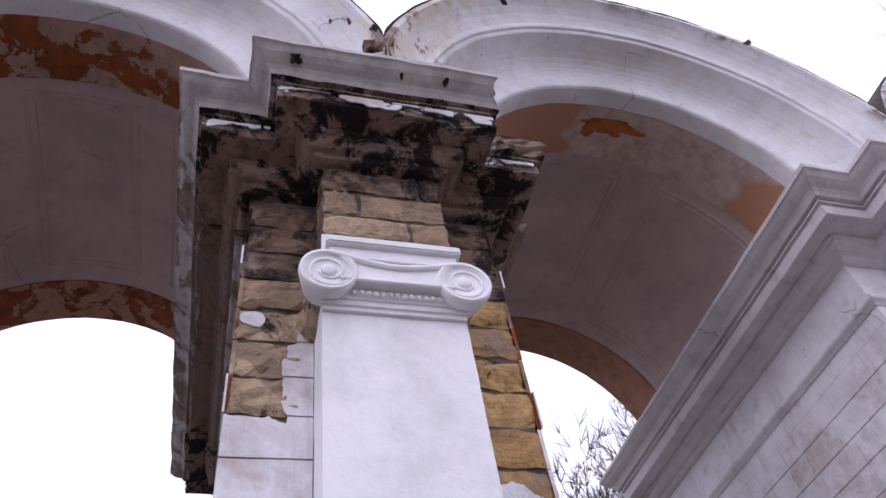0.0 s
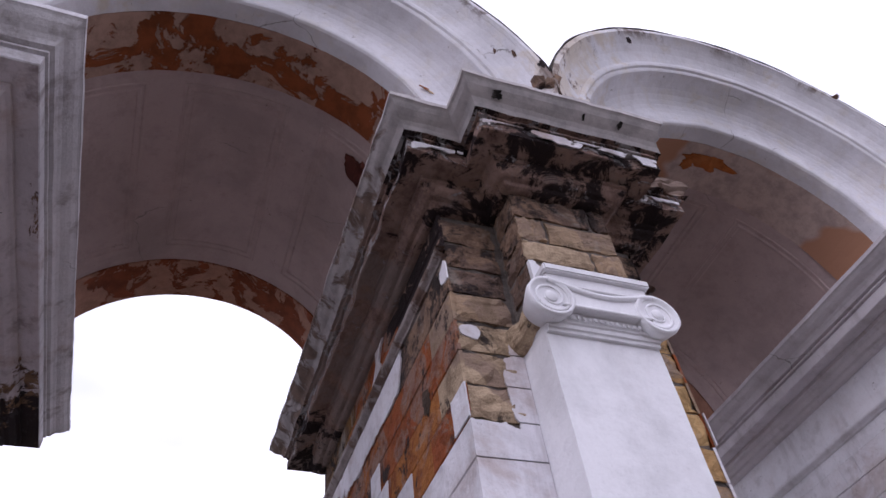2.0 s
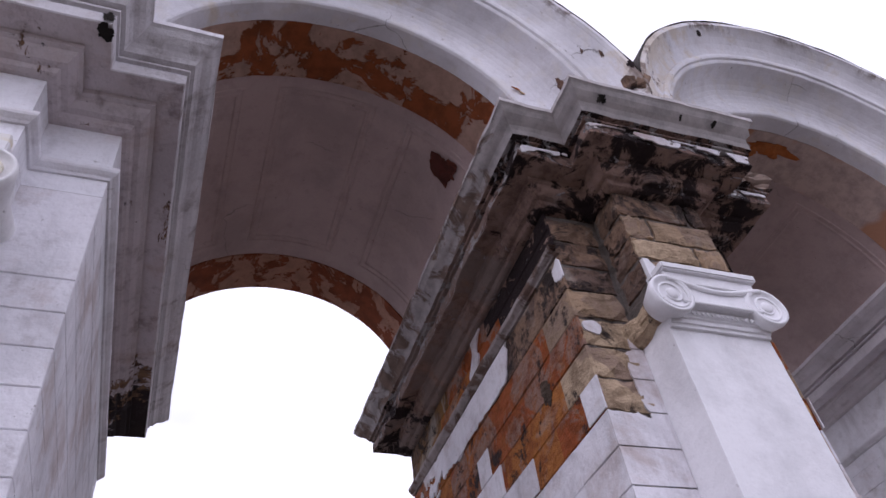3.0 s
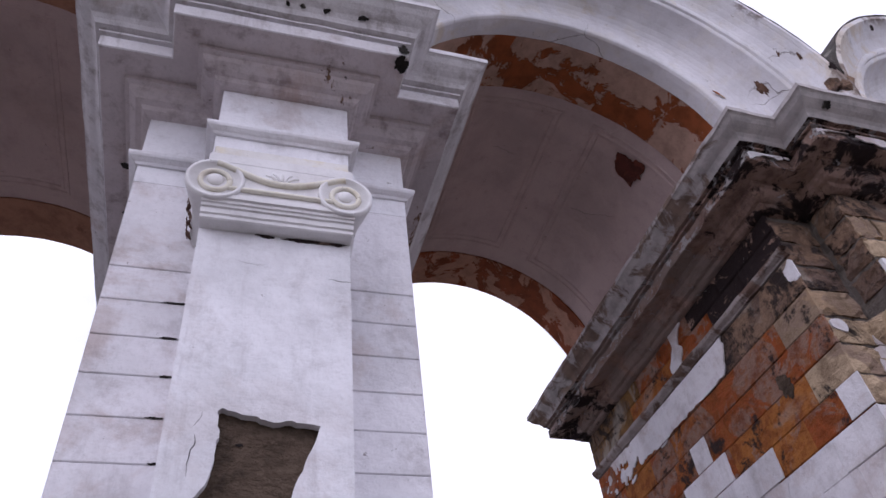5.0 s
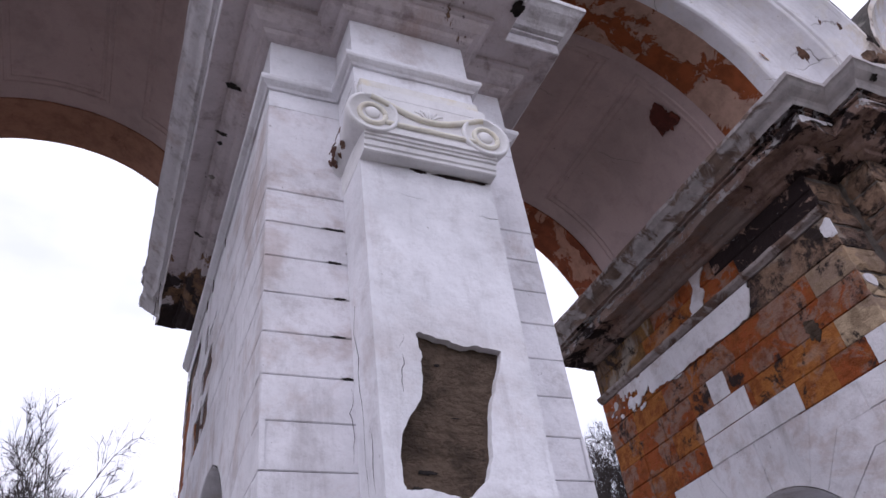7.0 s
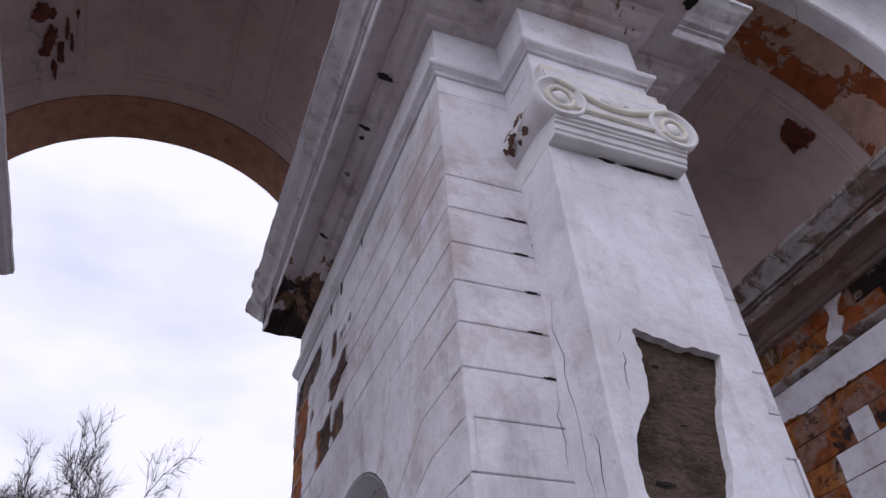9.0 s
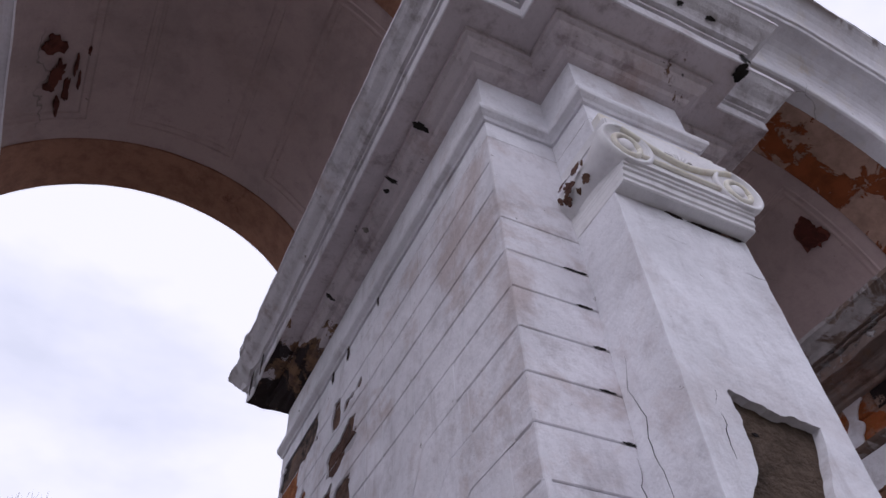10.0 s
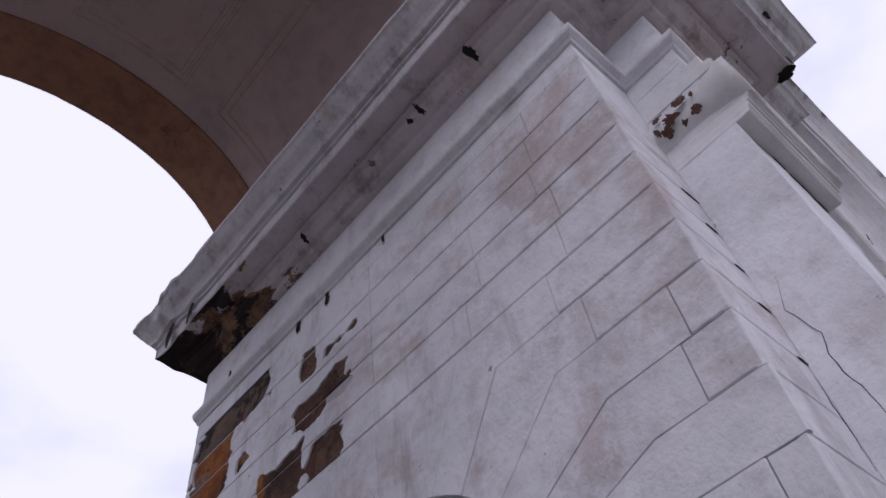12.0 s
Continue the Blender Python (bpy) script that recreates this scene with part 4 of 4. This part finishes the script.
def ruined_pier():
    pier = thing("arcade_pier", 0, 0, 0, "decayed pier with bare ochre stone, sooty cornice and repaired white pilaster", "pier", "piers of the arcade")
    part("core", core_mesh(M_CORE), M_CORE, pier)
    part("passage_lining", lining_mesh(M_WHITE), M_WHITE, pier)

    def mats(where, sgn, cz, cy):
        if where == "top":
            return [(JOINT_A + COURSE_A * i, JOINT_A + COURSE_A * (i + 1)) for i in range(5)]
        if where == "front":
            return M_SOOT if cz > (4.35 if sgn < 0 else 4.3) else M_TAN if sgn < 0 else M_FRONT
        return M_BLOCK if where == "bent" or cz < (3.42 if cy < 2.35 else 3.1) else M_SOOT if cz > 4.42 and cy < 1.3 else M_TAN if cy < 0.46 and round((cz - JOINT_A) / COURSE_A - 0.5) % 2 else M_STONE
    put_blocks(pier, mats, joint=JOINT_A, course=COURSE_A, crown=AST - 0.034)
    # frieze stones above the sides' courses
    for sgn, m in ((-1, LEFT_M), (1, RIGHT_M)):
        for row in range(2):
            y = YF + 0.004 - 0.2 * row
            while y < YR - 0.05:
                a, b = max(y, YF + 0.004), min(y + 0.43, YR - 0.004)
                mat = M_CRUST if a < 1.1 else M_STONE if a < 2.2 else M_OCHRE
                me = block_mesh(b - a - 0.003, 0.173, 0.018, mat)
                u = -b if sgn < 0 else a
                on_face(part("block", me, mat, pier), pose(sgn * (HW - 0.02), 0, 0) @ m @ pose(u, AST + 0.04 + 0.176 * row, 0))
                y += 0.43
    # pilaster: bare stones above the capital, new render below
    part("pilaster_core", box(-PW + 0.02, PW - 0.02, 0.02, YF + 0.1, 0, 5.02), M_CORE, pier)
    rows = [(4.24, 4.42), (4.42, 4.60), (4.60, 4.80), (4.80, 5.01)]
    for i, (z0, z1) in enumerate(rows):
        cuts = [-PW, (-0.05, 0.12, -0.14, 0.2)[i], PW]
        for a, b in zip(cuts, cuts[1:]):
            mat = M_TAN if i < 3 else M_SOOT
            me = rough_block_mesh(b - a - 0.004, z1 - z0 - 0.002, 0.024, mat, i * 5 + int(a * 10))
            on_face(part("block", me, mat, pier), pose(0, 0.02, 0) @ front_m() @ pose(a + 0.004, z0, 0))
        for sgn, m in ((-1, LEFT_M), (1, RIGHT_M)):
            me = rough_block_mesh(YF - 0.02, z1 - z0 - 0.004, 0.02, M_SOOT, i + 50 * sgn)
            on_face(part("block", me, M_SOOT, pier), pose(sgn * (PW - 0.02), 0, 0) @ m @ pose(-YF + 0.01 if sgn < 0 else 0.01, z0, 0))
    pilaster_coat(pier, 3.96, None, 0.05, M_FRESH)

    # what is left of the white coat, course by course
    def front_left(u, v):
        f = max(3.50 - v, min((u + 0.455) * 1.2, 3.93 - v), 0.05 - math.hypot(u + 0.61, (v - 4.06) * 1.3), min((u + 0.42) * 1.2, 4.02 - v))
        return f + ragged((u, v, 1), 6, 0.035)

    def front_right(u, v):
        return 3.26 - v - (u - 0.33) * 0.3 + ragged((u, v, 9), 5, 0.05)

    def side(u, v):
        y = -u
        course = math.floor((v - JOINT_A) / COURSE_A)
        steps = ((0.43, 3.723), (1.08, 3.516), (1.50, 3.723), (1.64, 3.93), (1.84, 4.137), (2.07, 3.93), (9.0, 3.516))
        limit = next(z for end, z in steps if y < end)
        edge = 0.06 if JOINT_A + COURSE_A * (course + 0.5) < limit else -0.06
        scrap = ragged((y, v, 4), 3.1, 0.20) - 0.21
        band = min(0.20 - abs(v - 4.50), (y - 1.13 - 0.25 * (4.5 - v)) * 0.6, (2.98 - y) * 0.3, v - 4.35) + ragged((y, v, 6), 5, 0.035) - max(0.0, min(0.5, y - 2.2)) * (0.12 + ragged((y, v, 2), 11, 0.45))
        return max(edge + ragged((y, v, 7), 6, 0.035), scrap, band, min(0.40 - y, v - 4.42, 4.58 - v) * 0.5 - 0.03 + ragged((y, v, 3), 8, 0.07))

    zs = [JOINT_A + COURSE_A * i for i in range(-20, 3)] + [AST - 0.034]
    for z0, z1 in zip(zs, zs[1:]):
        if z0 < 0.05:
            continue
        for fn, a, b in ((front_left, -HW, -PW - 0.003), (front_right, PW + 0.003, HW)):
            me = skin_mesh(a, b, z0 + 0.004, z1 - 0.005, 0.022, 0.010, fn, M_BLOCK, 0.018)
            coats(me, M_BLOCK, pier, pose(0, YF + 0.02, 0) @ front_m())
        if z0 > 3.35:
            for m, sg in ((LEFT_M, -1), (RIGHT_M, 1)):
                fn = side if sg < 0 else (lambda u, v: side(-u, v))
                a, b = (-YR, -YF + 0.012) if sg < 0 else (YF - 0.012, YR)
                me = skin_mesh(a, b, z0 + 0.004, z1 - 0.005, 0.028, 0.010, lambda u, v: min(fn(u, v), math.hypot(abs(u) - NICHE_Y, v - NICHE_Z) - 0.7), M_BLOCK, 0.018)
                coats(me, M_BLOCK, pier, pose(sg * (HW - 0.02), 0, 0) @ m)
    # frieze coat in scraps
    for m, sg in ((LEFT_M, -1), (RIGHT_M, 1)):
        me = skin_mesh(-YR if sg < 0 else YF, -YF if sg < 0 else YR, AST + 0.04, 5.02, 0.03, 0.012, lambda u, v: 0.10 - abs(abs(u) - 1.60 + 0.3 * (v - 4.8)) + ragged((u, v, 11), 4, 0.09), M_BLOCK, 0.018)
        coats(me, M_BLOCK, pier, pose(sg * (HW - 0.02), 0, 0) @ m)
    for xx in (-HW, HW):
        path = [(xx, YR), (xx, YF - 0.02)] if xx < 0 else [(xx, YF - 0.02), (xx, YR)]
        part("astragal", run_moulding(path, ASTRAGAL, M_LEDGE, "astragal", AST, 0.006, 0.05), M_LEDGE, pier, "worn grey moulding")

    def worn(x, y, d, z):
        if x > 0.62 and y < 0.5 and d > 0.70:
            return 0.70 + ragged((x, y, z), 7, 0.10)
        if d < 0.66 and d > 0.3:
            return d * (0.97 + rough_noise((x, y, z), 3, 0.10))
        return d
    lower = [p for p in CORNICE if p[1] <= 5.121]
    upper = [p for p in CORNICE if p[1] >= 5.119 and p[0] > 0.6]
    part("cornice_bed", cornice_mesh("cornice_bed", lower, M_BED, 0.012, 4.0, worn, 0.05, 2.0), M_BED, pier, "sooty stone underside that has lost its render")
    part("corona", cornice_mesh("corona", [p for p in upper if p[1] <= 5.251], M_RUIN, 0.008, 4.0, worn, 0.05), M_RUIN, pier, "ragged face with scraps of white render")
    part("cornice", cornice_mesh("cornice", [p for p in upper if p[1] >= 5.249], M_CYMA, 0.006, 4.0, worn, 0.05), M_CYMA, pier, "weathered white upper moulding")
    part("cornice_top", box(-HW - 0.40, HW + 0.22, -0.04, YR + 0.26, 5.36, 5.396), M_CORNICE, pier)
    part("cornice_top", box(-HW - 0.40, PW + 0.05, -0.2, -0.04, 5.36, 5.396), M_CORNICE, pier)
    part("cornice_top", box(-PW - 0.39, PW + 0.27, -0.46, -0.2, 5.36, 5.396), M_CORNICE, pier)
    capital(pier, 4.035, 0.31, True)
    me = skin_mesh(-PW - 0.005, -PW + 0.085, 4.22, 4.45, 0.010, 0.028, lambda u, v: 4.385 - v - max(0.0, u + PW - 0.03) * 2.4 + ragged((u, v, 2), 9, 0.03), M_FRESH)
    coats(me, M_FRESH, pier, front_m())
    for a, bb, yy in ((-PW - 0.27, PW + 0.27, -0.333), (-HW - 0.26, -PW - 0.29, YF - 0.333), (PW + 0.29, HW + 0.24, YF - 0.333)):
        me = skin_mesh(a, bb, 5.118, 5.202, 0.014, 0.007, lambda u, v: ragged((u, v * 2.0, 21), 4.2, 0.15) - 0.012 + 1.1 * (v - 5.165), M_CORNICE)
        coats(me, M_CORNICE, pier, pose(0, yy, 0) @ front_m())
    for xx, ww in ((-0.525, 0.038), (0.30, 0.022), (0.05, 0.012)):
        spot(M_HOLE_SHADE, xx, -0.452, 5.308, (0, -0.5, -0.87), ww, 0.03, pier, "hole", int(xx * 100) + 70)
    spot(M_CEMENT, -HW - 0.003, 0.75, 3.965, (-1, 0, 0), 0.075, 0.10, pier, "grey_repair", 23)
    return pier


pier_a = ruined_pier()


# ---- arches ----
R_IN, R_OUT = 1.275, 2.0
ARCHIVOLT = ((1.275, 0.19), (1.272, 0.10), (1.275, 0.055), (1.285, 0.038), (1.30, 0.032), (1.36, 0.030), (1.42, 0.027), (1.47, 0.020), (1.515, 0.007), (1.555, -0.015), (1.59, -0.048),
             (1.617, -0.092), (1.635, -0.143), (1.645, -0.19), (1.65, -0.225), (1.662, -0.233), (1.685, -0.236), (1.69, -0.255), (1.71, -0.262), (1.735, -0.262), (1.745, -0.245), (1.76, -0.25),
             (1.80, -0.265), (1.85, -0.29), (1.90, -0.33), (1.94, -0.375), (1.955, -0.395), (1.96, -0.405), (2.0, -0.405), (2.005, -0.39))


def arch_rings(profile, amp, seed, n=72):
    rings = []
    for r, y in profile:
        a0 = math.acos(min(1.0, (S / 2) / r)) if r > S / 2 else 0.0
        ring = []
        for i in range(n + 1):
            a = a0 + (math.pi - 2 * a0) * i / n
            q = (math.cos(a) * 2 + seed, y, math.sin(a) * 2)
            rr = r + rough_noise(q, 2.2, amp)
            ring.append((max(-S / 2 + 0.004, min(S / 2 - 0.004, rr * math.cos(a))), y + rough_noise((q[2], q[0], y), 3, amp), rr * math.sin(a)))
        rings.append(ring)
    return rings


def vault_mesh(mat):
    """The barrel vault's plaster with a flat middle panel and two side panels, each in a double raised border."""
    def panel(a, y):
        best = 1.0
        for a0, a1 in ((8, 60.5), (72.5, 107.5), (119.5, 172)):
            d = min((a - a0) * 0.0224, (a1 - a) * 0.0224, y - 0.76, 2.43 - y)
            if d > -0.02:
                best = d
        return best
    angles = sorted({round(a, 3) for a in np.linspace(0, 180, 61)} | {round(e + s, 3) for e in (8, 60.5, 72.5, 107.5, 119.5, 172) for s in (-0.5, -0.1, 0.1, 0.7, 1.1, 1.9, 2.3, 3.0, 3.4, -1.1, -0.7, -1.9, -2.3, -3.0, -3.4)})
    angles = [a for a in angles if 0 <= a <= 180]
    ys = sorted({round(y, 3) for y in np.linspace(0.655, 2.595, 20)} | {round(e + s, 3) for e in (0.76, 2.43) for s in (-0.012, -0.003, 0.003, 0.016, 0.025, 0.043, 0.052, 0.068, 0.077, -0.016, -0.025, -0.043, -0.052, -0.068, -0.077)})
    rings = []
    for y in ys:
        ring = []
        for a in angles:
            d = panel(a, y)
            r = 1.287
            if d < 0.9:
                r = 1.287 if d < 0 else (1.281 if d < 0.020 else 1.289 if d < 0.047 else 1.284 if d < 0.072 else 1.292)
            r += rough_noise((a * 0.03, y, 1), 1.5, 0.003)
            ring.append((r * math.cos(radians(a)), y, r * math.sin(radians(a))))
        rings.append(ring)
    return cyclic_sweep(rings, mat, "vault", False)


def scar(parent, ang, y, w, h, mat, seed, base=0.0, label="patch of bare reddish plaster"):
    """A ragged patch of lost plaster on the vault."""
    rng = random.Random(seed)
    n = 30
    pts = []
    for i in range(n):
        a = 2 * math.pi * i / n
        q = 0.74 + ragged((math.cos(a) * 0.8 + seed, math.sin(a) * 0.8, 2), 1.7, 0.45) + 0.12 * rng.random()
        pts.append((w * q * math.cos(2 * math.pi * i / n), h * q * math.sin(2 * math.pi * i / n)))
    v, f = [], []
    for s, lift in ((0.0, 0.014), (0.55, 0.014), (1.0, 0.014), (1.03, 0.004)):
        for du, dy in pts:
            a, r = radians(ang) + du * s / 1.28, 1.287 - base - lift
            v.append((r * math.cos(a), y + dy * s, r * math.sin(a)))
    for j in range(3):
        for i in range(n):
            f.append((j * n + i, j * n + (i + 1) % n, (j + 1) * n + (i + 1) % n, (j + 1) * n + i))
    ob = part("bare_patch", recalc(mesh_of("bare_patch", v, f, mat)), mat, parent, label)
    return ob


def band_mesh(y0, y1, mat, seed, r=R_IN):
    rows = [(r + 0.013, y0), (r, y0 + 0.004)] + [(r, y0 + (y1 - y0) * i / 6) for i in range(1, 6)] + [(r, y1 - 0.004), (r + 0.013, y1)]
    return cyclic_sweep(arch_rings(rows, 0.005, seed, 60), mat, "painted_band", False)


def arch(k, band, rear, label):
    ob = thing("arch", (k + 0.5) * S, 0, SPRING, label, "arch", "arches of the arcade")
    part("archivolt", cyclic_sweep(arch_rings(ARCHIVOLT, 0.006, k * 5.0), M_ARCH, "archivolt", False), M_ARCH, ob, "white moulded archivolt with dark weathered edge")
    part("vault", vault_mesh(M_VAULT), M_VAULT, ob, "greyish plaster barrel vault with raised panel borders")
    part("painted_band", band_mesh(0.19, 0.655, band, k * 3.0), band, ob, "painted soffit band with flaked paint")
    part("painted_band", band_mesh(2.595, 3.05, rear, k * 3.0 + 1), rear, ob, "painted soffit band")
    back = [(R_IN, 3.05), (1.45, 3.06), (1.70, 3.08), (R_OUT, 3.10)]
    part("rear_face", cyclic_sweep(arch_rings(back, 0.004, k), M_ARCH, "rear_face", False), M_ARCH, ob)
    roof = [(2.003, -0.39), (2.006, -0.408), (2.016, -0.408), (2.02, 0.5), (2.02, 2.0), (2.02, 3.12), (2.0, 3.10)]
    part("roof", cyclic_sweep(arch_rings(roof, 0.010, k + 2.0), M_ROOF, "roof", False), M_ROOF, ob, "dark roofing felt with a ragged edge")
    return ob


arch_ba = arch(-1, M_BAND_BA, M_REAR_BA, "white arch with a rust-brown flaking soffit band over a panelled vault")
arch_ac = arch(0, M_BAND_AC, M_BAND_DB, "white arch with a peach soffit band and orange bare patches")
arch_db = arch(-2, M_BAND_DB, M_BAND_DB, "white arch with a tan soffit band over a panelled vault")
arch(-3, M_BAND_DB, M_BAND_DB, "white arch with a tan soffit band over a panelled vault")
arch(1, M_BAND_AC, M_BAND_DB, "white arch with a peach soffit band")
arch_ac.scale.x = 1.018
arch_ac.location.x += 0.035
arch_db.scale.x = 1.022
arch_db.location.x -= 0.042
scar(arch_ac, 84.5, 0.35, 0.26, 0.095, M_ORANGE, 11, 0.012, "patch of bare orange plaster")
scar(arch_ac, 93.0, 0.42, 0.07, 0.06, M_ORANGE, 12, 0.013, "patch of bare orange plaster")
scar(arch_ba, 41.0, 0.94, 0.16, 0.14, M_SCAR, 3)
for i, (a, y, w, h) in enumerate(((131, 2.0, 0.06, 0.11), (133, 1.78, 0.075, 0.08), (128, 2.14, 0.03, 0.11), (130, 2.28, 0.02, 0.10), (126, 1.95, 0.018, 0.10), (132.5, 2.12, 0.05, 0.05), (124.5, 2.08, 0.012, 0.07), (123, 1.82, 0.012, 0.04))):
    scar(arch_db, a, y, w, h, M_SCAR, 20 + i)


# scars and stains on the archivolts: place in the world, the way the face looks, half sizes
for parent, mat, place, way, w, h, seed in ((arch_ba, M_BROWN, (-0.44, -0.114, 6.03), (-0.85, -0.38, -0.36), 0.035, 0.10, 3), (arch_ba, M_ORANGE, (-0.745, 0.018, 6.065), (0.2, -0.97, 0.05), 0.045, 0.018, 5),
                                            (arch_ba, M_FRONT, (-0.70, 0.025, 6.04), (0.2, -0.97, 0.05), 0.03, 0.012, 6), (arch_ac, M_CRUST, (1.042, -0.347, 7.08), (0.35, -0.69, -0.64), 0.05, 0.03, 7),
                                            (arch_ac, M_BROWN, (0.96, -0.338, 7.03), (0.37, -0.67, -0.64), 0.07, 0.025, 8), (arch_ac, M_BROWN, (3.09, -0.39, 7.01), (-0.51, -0.52, -0.69), 0.09, 0.03, 9),
                                            (arch_ac, M_ORANGE, (0.636, -0.096, 6.354), (0.74, -0.41, -0.53), 0.035, 0.05, 10), (arch_ba, M_BROWN, (-0.20, -0.345, 6.185), (-0.67, -0.68, -0.3), 0.014, 0.05, 12),
                                            (arch_ba, M_BROWN, (-0.31, -0.29, 6.27), (-0.4, -0.89, -0.22), 0.012, 0.03, 13), (arch_ba, M_CRUST, (-0.06, -0.41, 5.99), (-0.3, -0.9, -0.2), 0.03, 0.04, 14)):
    q = Vector(place) - parent.location
    spot(mat, q.x, q.y, q.z, way, w, h, parent, "scar", seed)


# ---- broken masonry where the two archivolts meet over the ruined pier ----
def rubble(x, y, z, sx, sy, sz, mat, seed, label):
    bm = bmesh.new()
    bmesh.ops.create_icosphere(bm, subdivisions=2, radius=1)
    for v in bm.verts:
        q = v.co.copy()
        v.co = Vector((max(-0.75, min(0.75, q.x)), max(-0.75, min(0.75, q.y)), max(-0.7, min(0.75, q.z)))) * (1 + rough_noise(q + Vector((seed, 0, 0)), 2.3, 0.7))
        v.co = Vector((v.co.x * sx, v.co.y * sy, v.co.z * sz))
    low = min(v.co.z for v in bm.verts)
    ob = part("rubble", bm, mat, None)
    ob.location = (x, y, z - low)
    return tagged(ob, label, "rubble", "broken masonry over the ruined pier")


for i, (x, y, z, sx, sy, sz, mat, label) in enumerate(((0.0, -0.34, 5.72, 0.08, 0.08, 0.16, M_SOOT, "sooty broken stone wedged between two archivolts"),
                                                   (0.06, -0.24, 5.72, 0.045, 0.10, 0.26, M_BROWN, "brown upright stone wedged between two archivolts"),
                                                   (-0.06, -0.33, 5.74, 0.07, 0.07, 0.10, M_SOOT, "sooty broken stone between two archivolts"),
                                                   (0.42, -0.36, 5.397, 0.07, 0.05, 0.05, M_FRONT, "small orange stone lying on the cornice"),
                                                   (-0.02, -0.1, 5.66, 0.10, 0.12, 0.24, M_BROWN, "brown broken stone wedged between two archivolts"))):
    rubble(x, y, z, sx, sy, sz, mat, 3.0 * i, label)


# ---- bare winter trees beyond the arcade ----
def bark():
    k = Nodes("bark")
    col = k.mix(k.ramp(k.noise(5, 5), 0.4, 0.65), (0.034, 0.028, 0.027), (0.058, 0.048, 0.045))
    return k.done(col, 0.95, k.noise(12, 5), 0.02)


M_BARK = bark()


def tree(x, y, height, seed, spread=0.58):
    rng = random.Random(seed)
    ob = thing("tree", x, y, 0, "leafless winter tree with a dense crown of thin dark twigs", "tree", "bare trees behind the arcade")
    verts, faces, tv, tf = [], [], [], []

    def limb(v, f, a, b, r0, r1, seg):
        t = (b - a).normalized()
        n = t.orthogonal().normalized()
        q = t.cross(n)
        base = len(v)
        for p, r in ((a, r0), (b, r1)):
            for k in range(seg):
                c = 2 * math.pi * k / seg
                v.append(p + (n * math.cos(c) + q * math.sin(c)) * r)
        f += [(base + k, base + (k + 1) % seg, base + seg + (k + 1) % seg, base + seg + k) for k in range(seg)]

    def grow(p, d, length, r, depth):
        n = 3 if depth > 3 else 2 if depth else 1
        for i in range(n):
            d = (d + Vector((rng.gauss(0, 0.19), rng.gauss(0, 0.19), rng.gauss(0.04, 0.11)))).normalized()
            q = p + d * length / n
            r1 = max(0.007, r * (0.86 if depth else 0.5))
            (limb(tv, tf, p, q, r, r1, 8) if depth == 5 else limb(verts, faces, p, q, r, r1, 5 if depth > 2 else 3))
            p, r = q, r1
            if depth and (depth < 5 or i > 0):
                for _ in range((0, 6, 4, 2, 3, 4)[depth]):
                    side = Matrix.Rotation(rng.uniform(0, 2 * math.pi), 3, d) @ d.orthogonal().normalized()
                    nd = (d * (1 - spread * 0.4) + side * spread * rng.uniform(0.7, 1.35) + Vector((0, 0, 0.06))).normalized()
                    grow(p, nd, length * rng.uniform(0.48, 0.70), max(0.012, r * 0.66), depth - 1)
    grow(Vector((0, 0, height * 0.40)), Vector((0.1, 0.05, 1)).normalized(), height * 0.40, height * 0.012, 4)
    grow(Vector((0, 0, -0.1)), Vector((0, 0, 1)), height * 0.46, height * 0.018, 5)
    size = height * 0.97 / sorted(v.z for v in verts)[int(len(verts) * 0.994)]
    verts, tv = ([Vector((v.x * 0.68, v.y * 0.68, v.z)) * size for v in w] for w in (verts, tv))
    part("trunk", recalc(mesh_of("trunk", tv, tf, M_BARK), True), M_BARK, ob)
    part("crown", mesh_of("crown", verts, faces, M_BARK), M_BARK, ob)
    return ob


for kind in range(2):
    grown = None
    for x, y, h, turn in ((((-7.0, 29.7, 16.6, 0), (-1.3, 43.0, 17.5, 80), (16.0, 27.0, 15.2, 150), (13.2, 2.6, 14.0, 200)), ((-11.0, 37.0, 18.0, 0), (-14.0, 31.0, 15.0, 120), (20.0, 30.0, 15.5, 60), (8.2, 10.5, 11.6, 250)))[kind]):
        if grown is None:
            grown, tall = tree(x, y, h, 41 + kind), h
        else:
            again = copy_thing(grown, pose(x, y, 0, 0, 0, turn))
            again.scale = (h / tall,) * 3
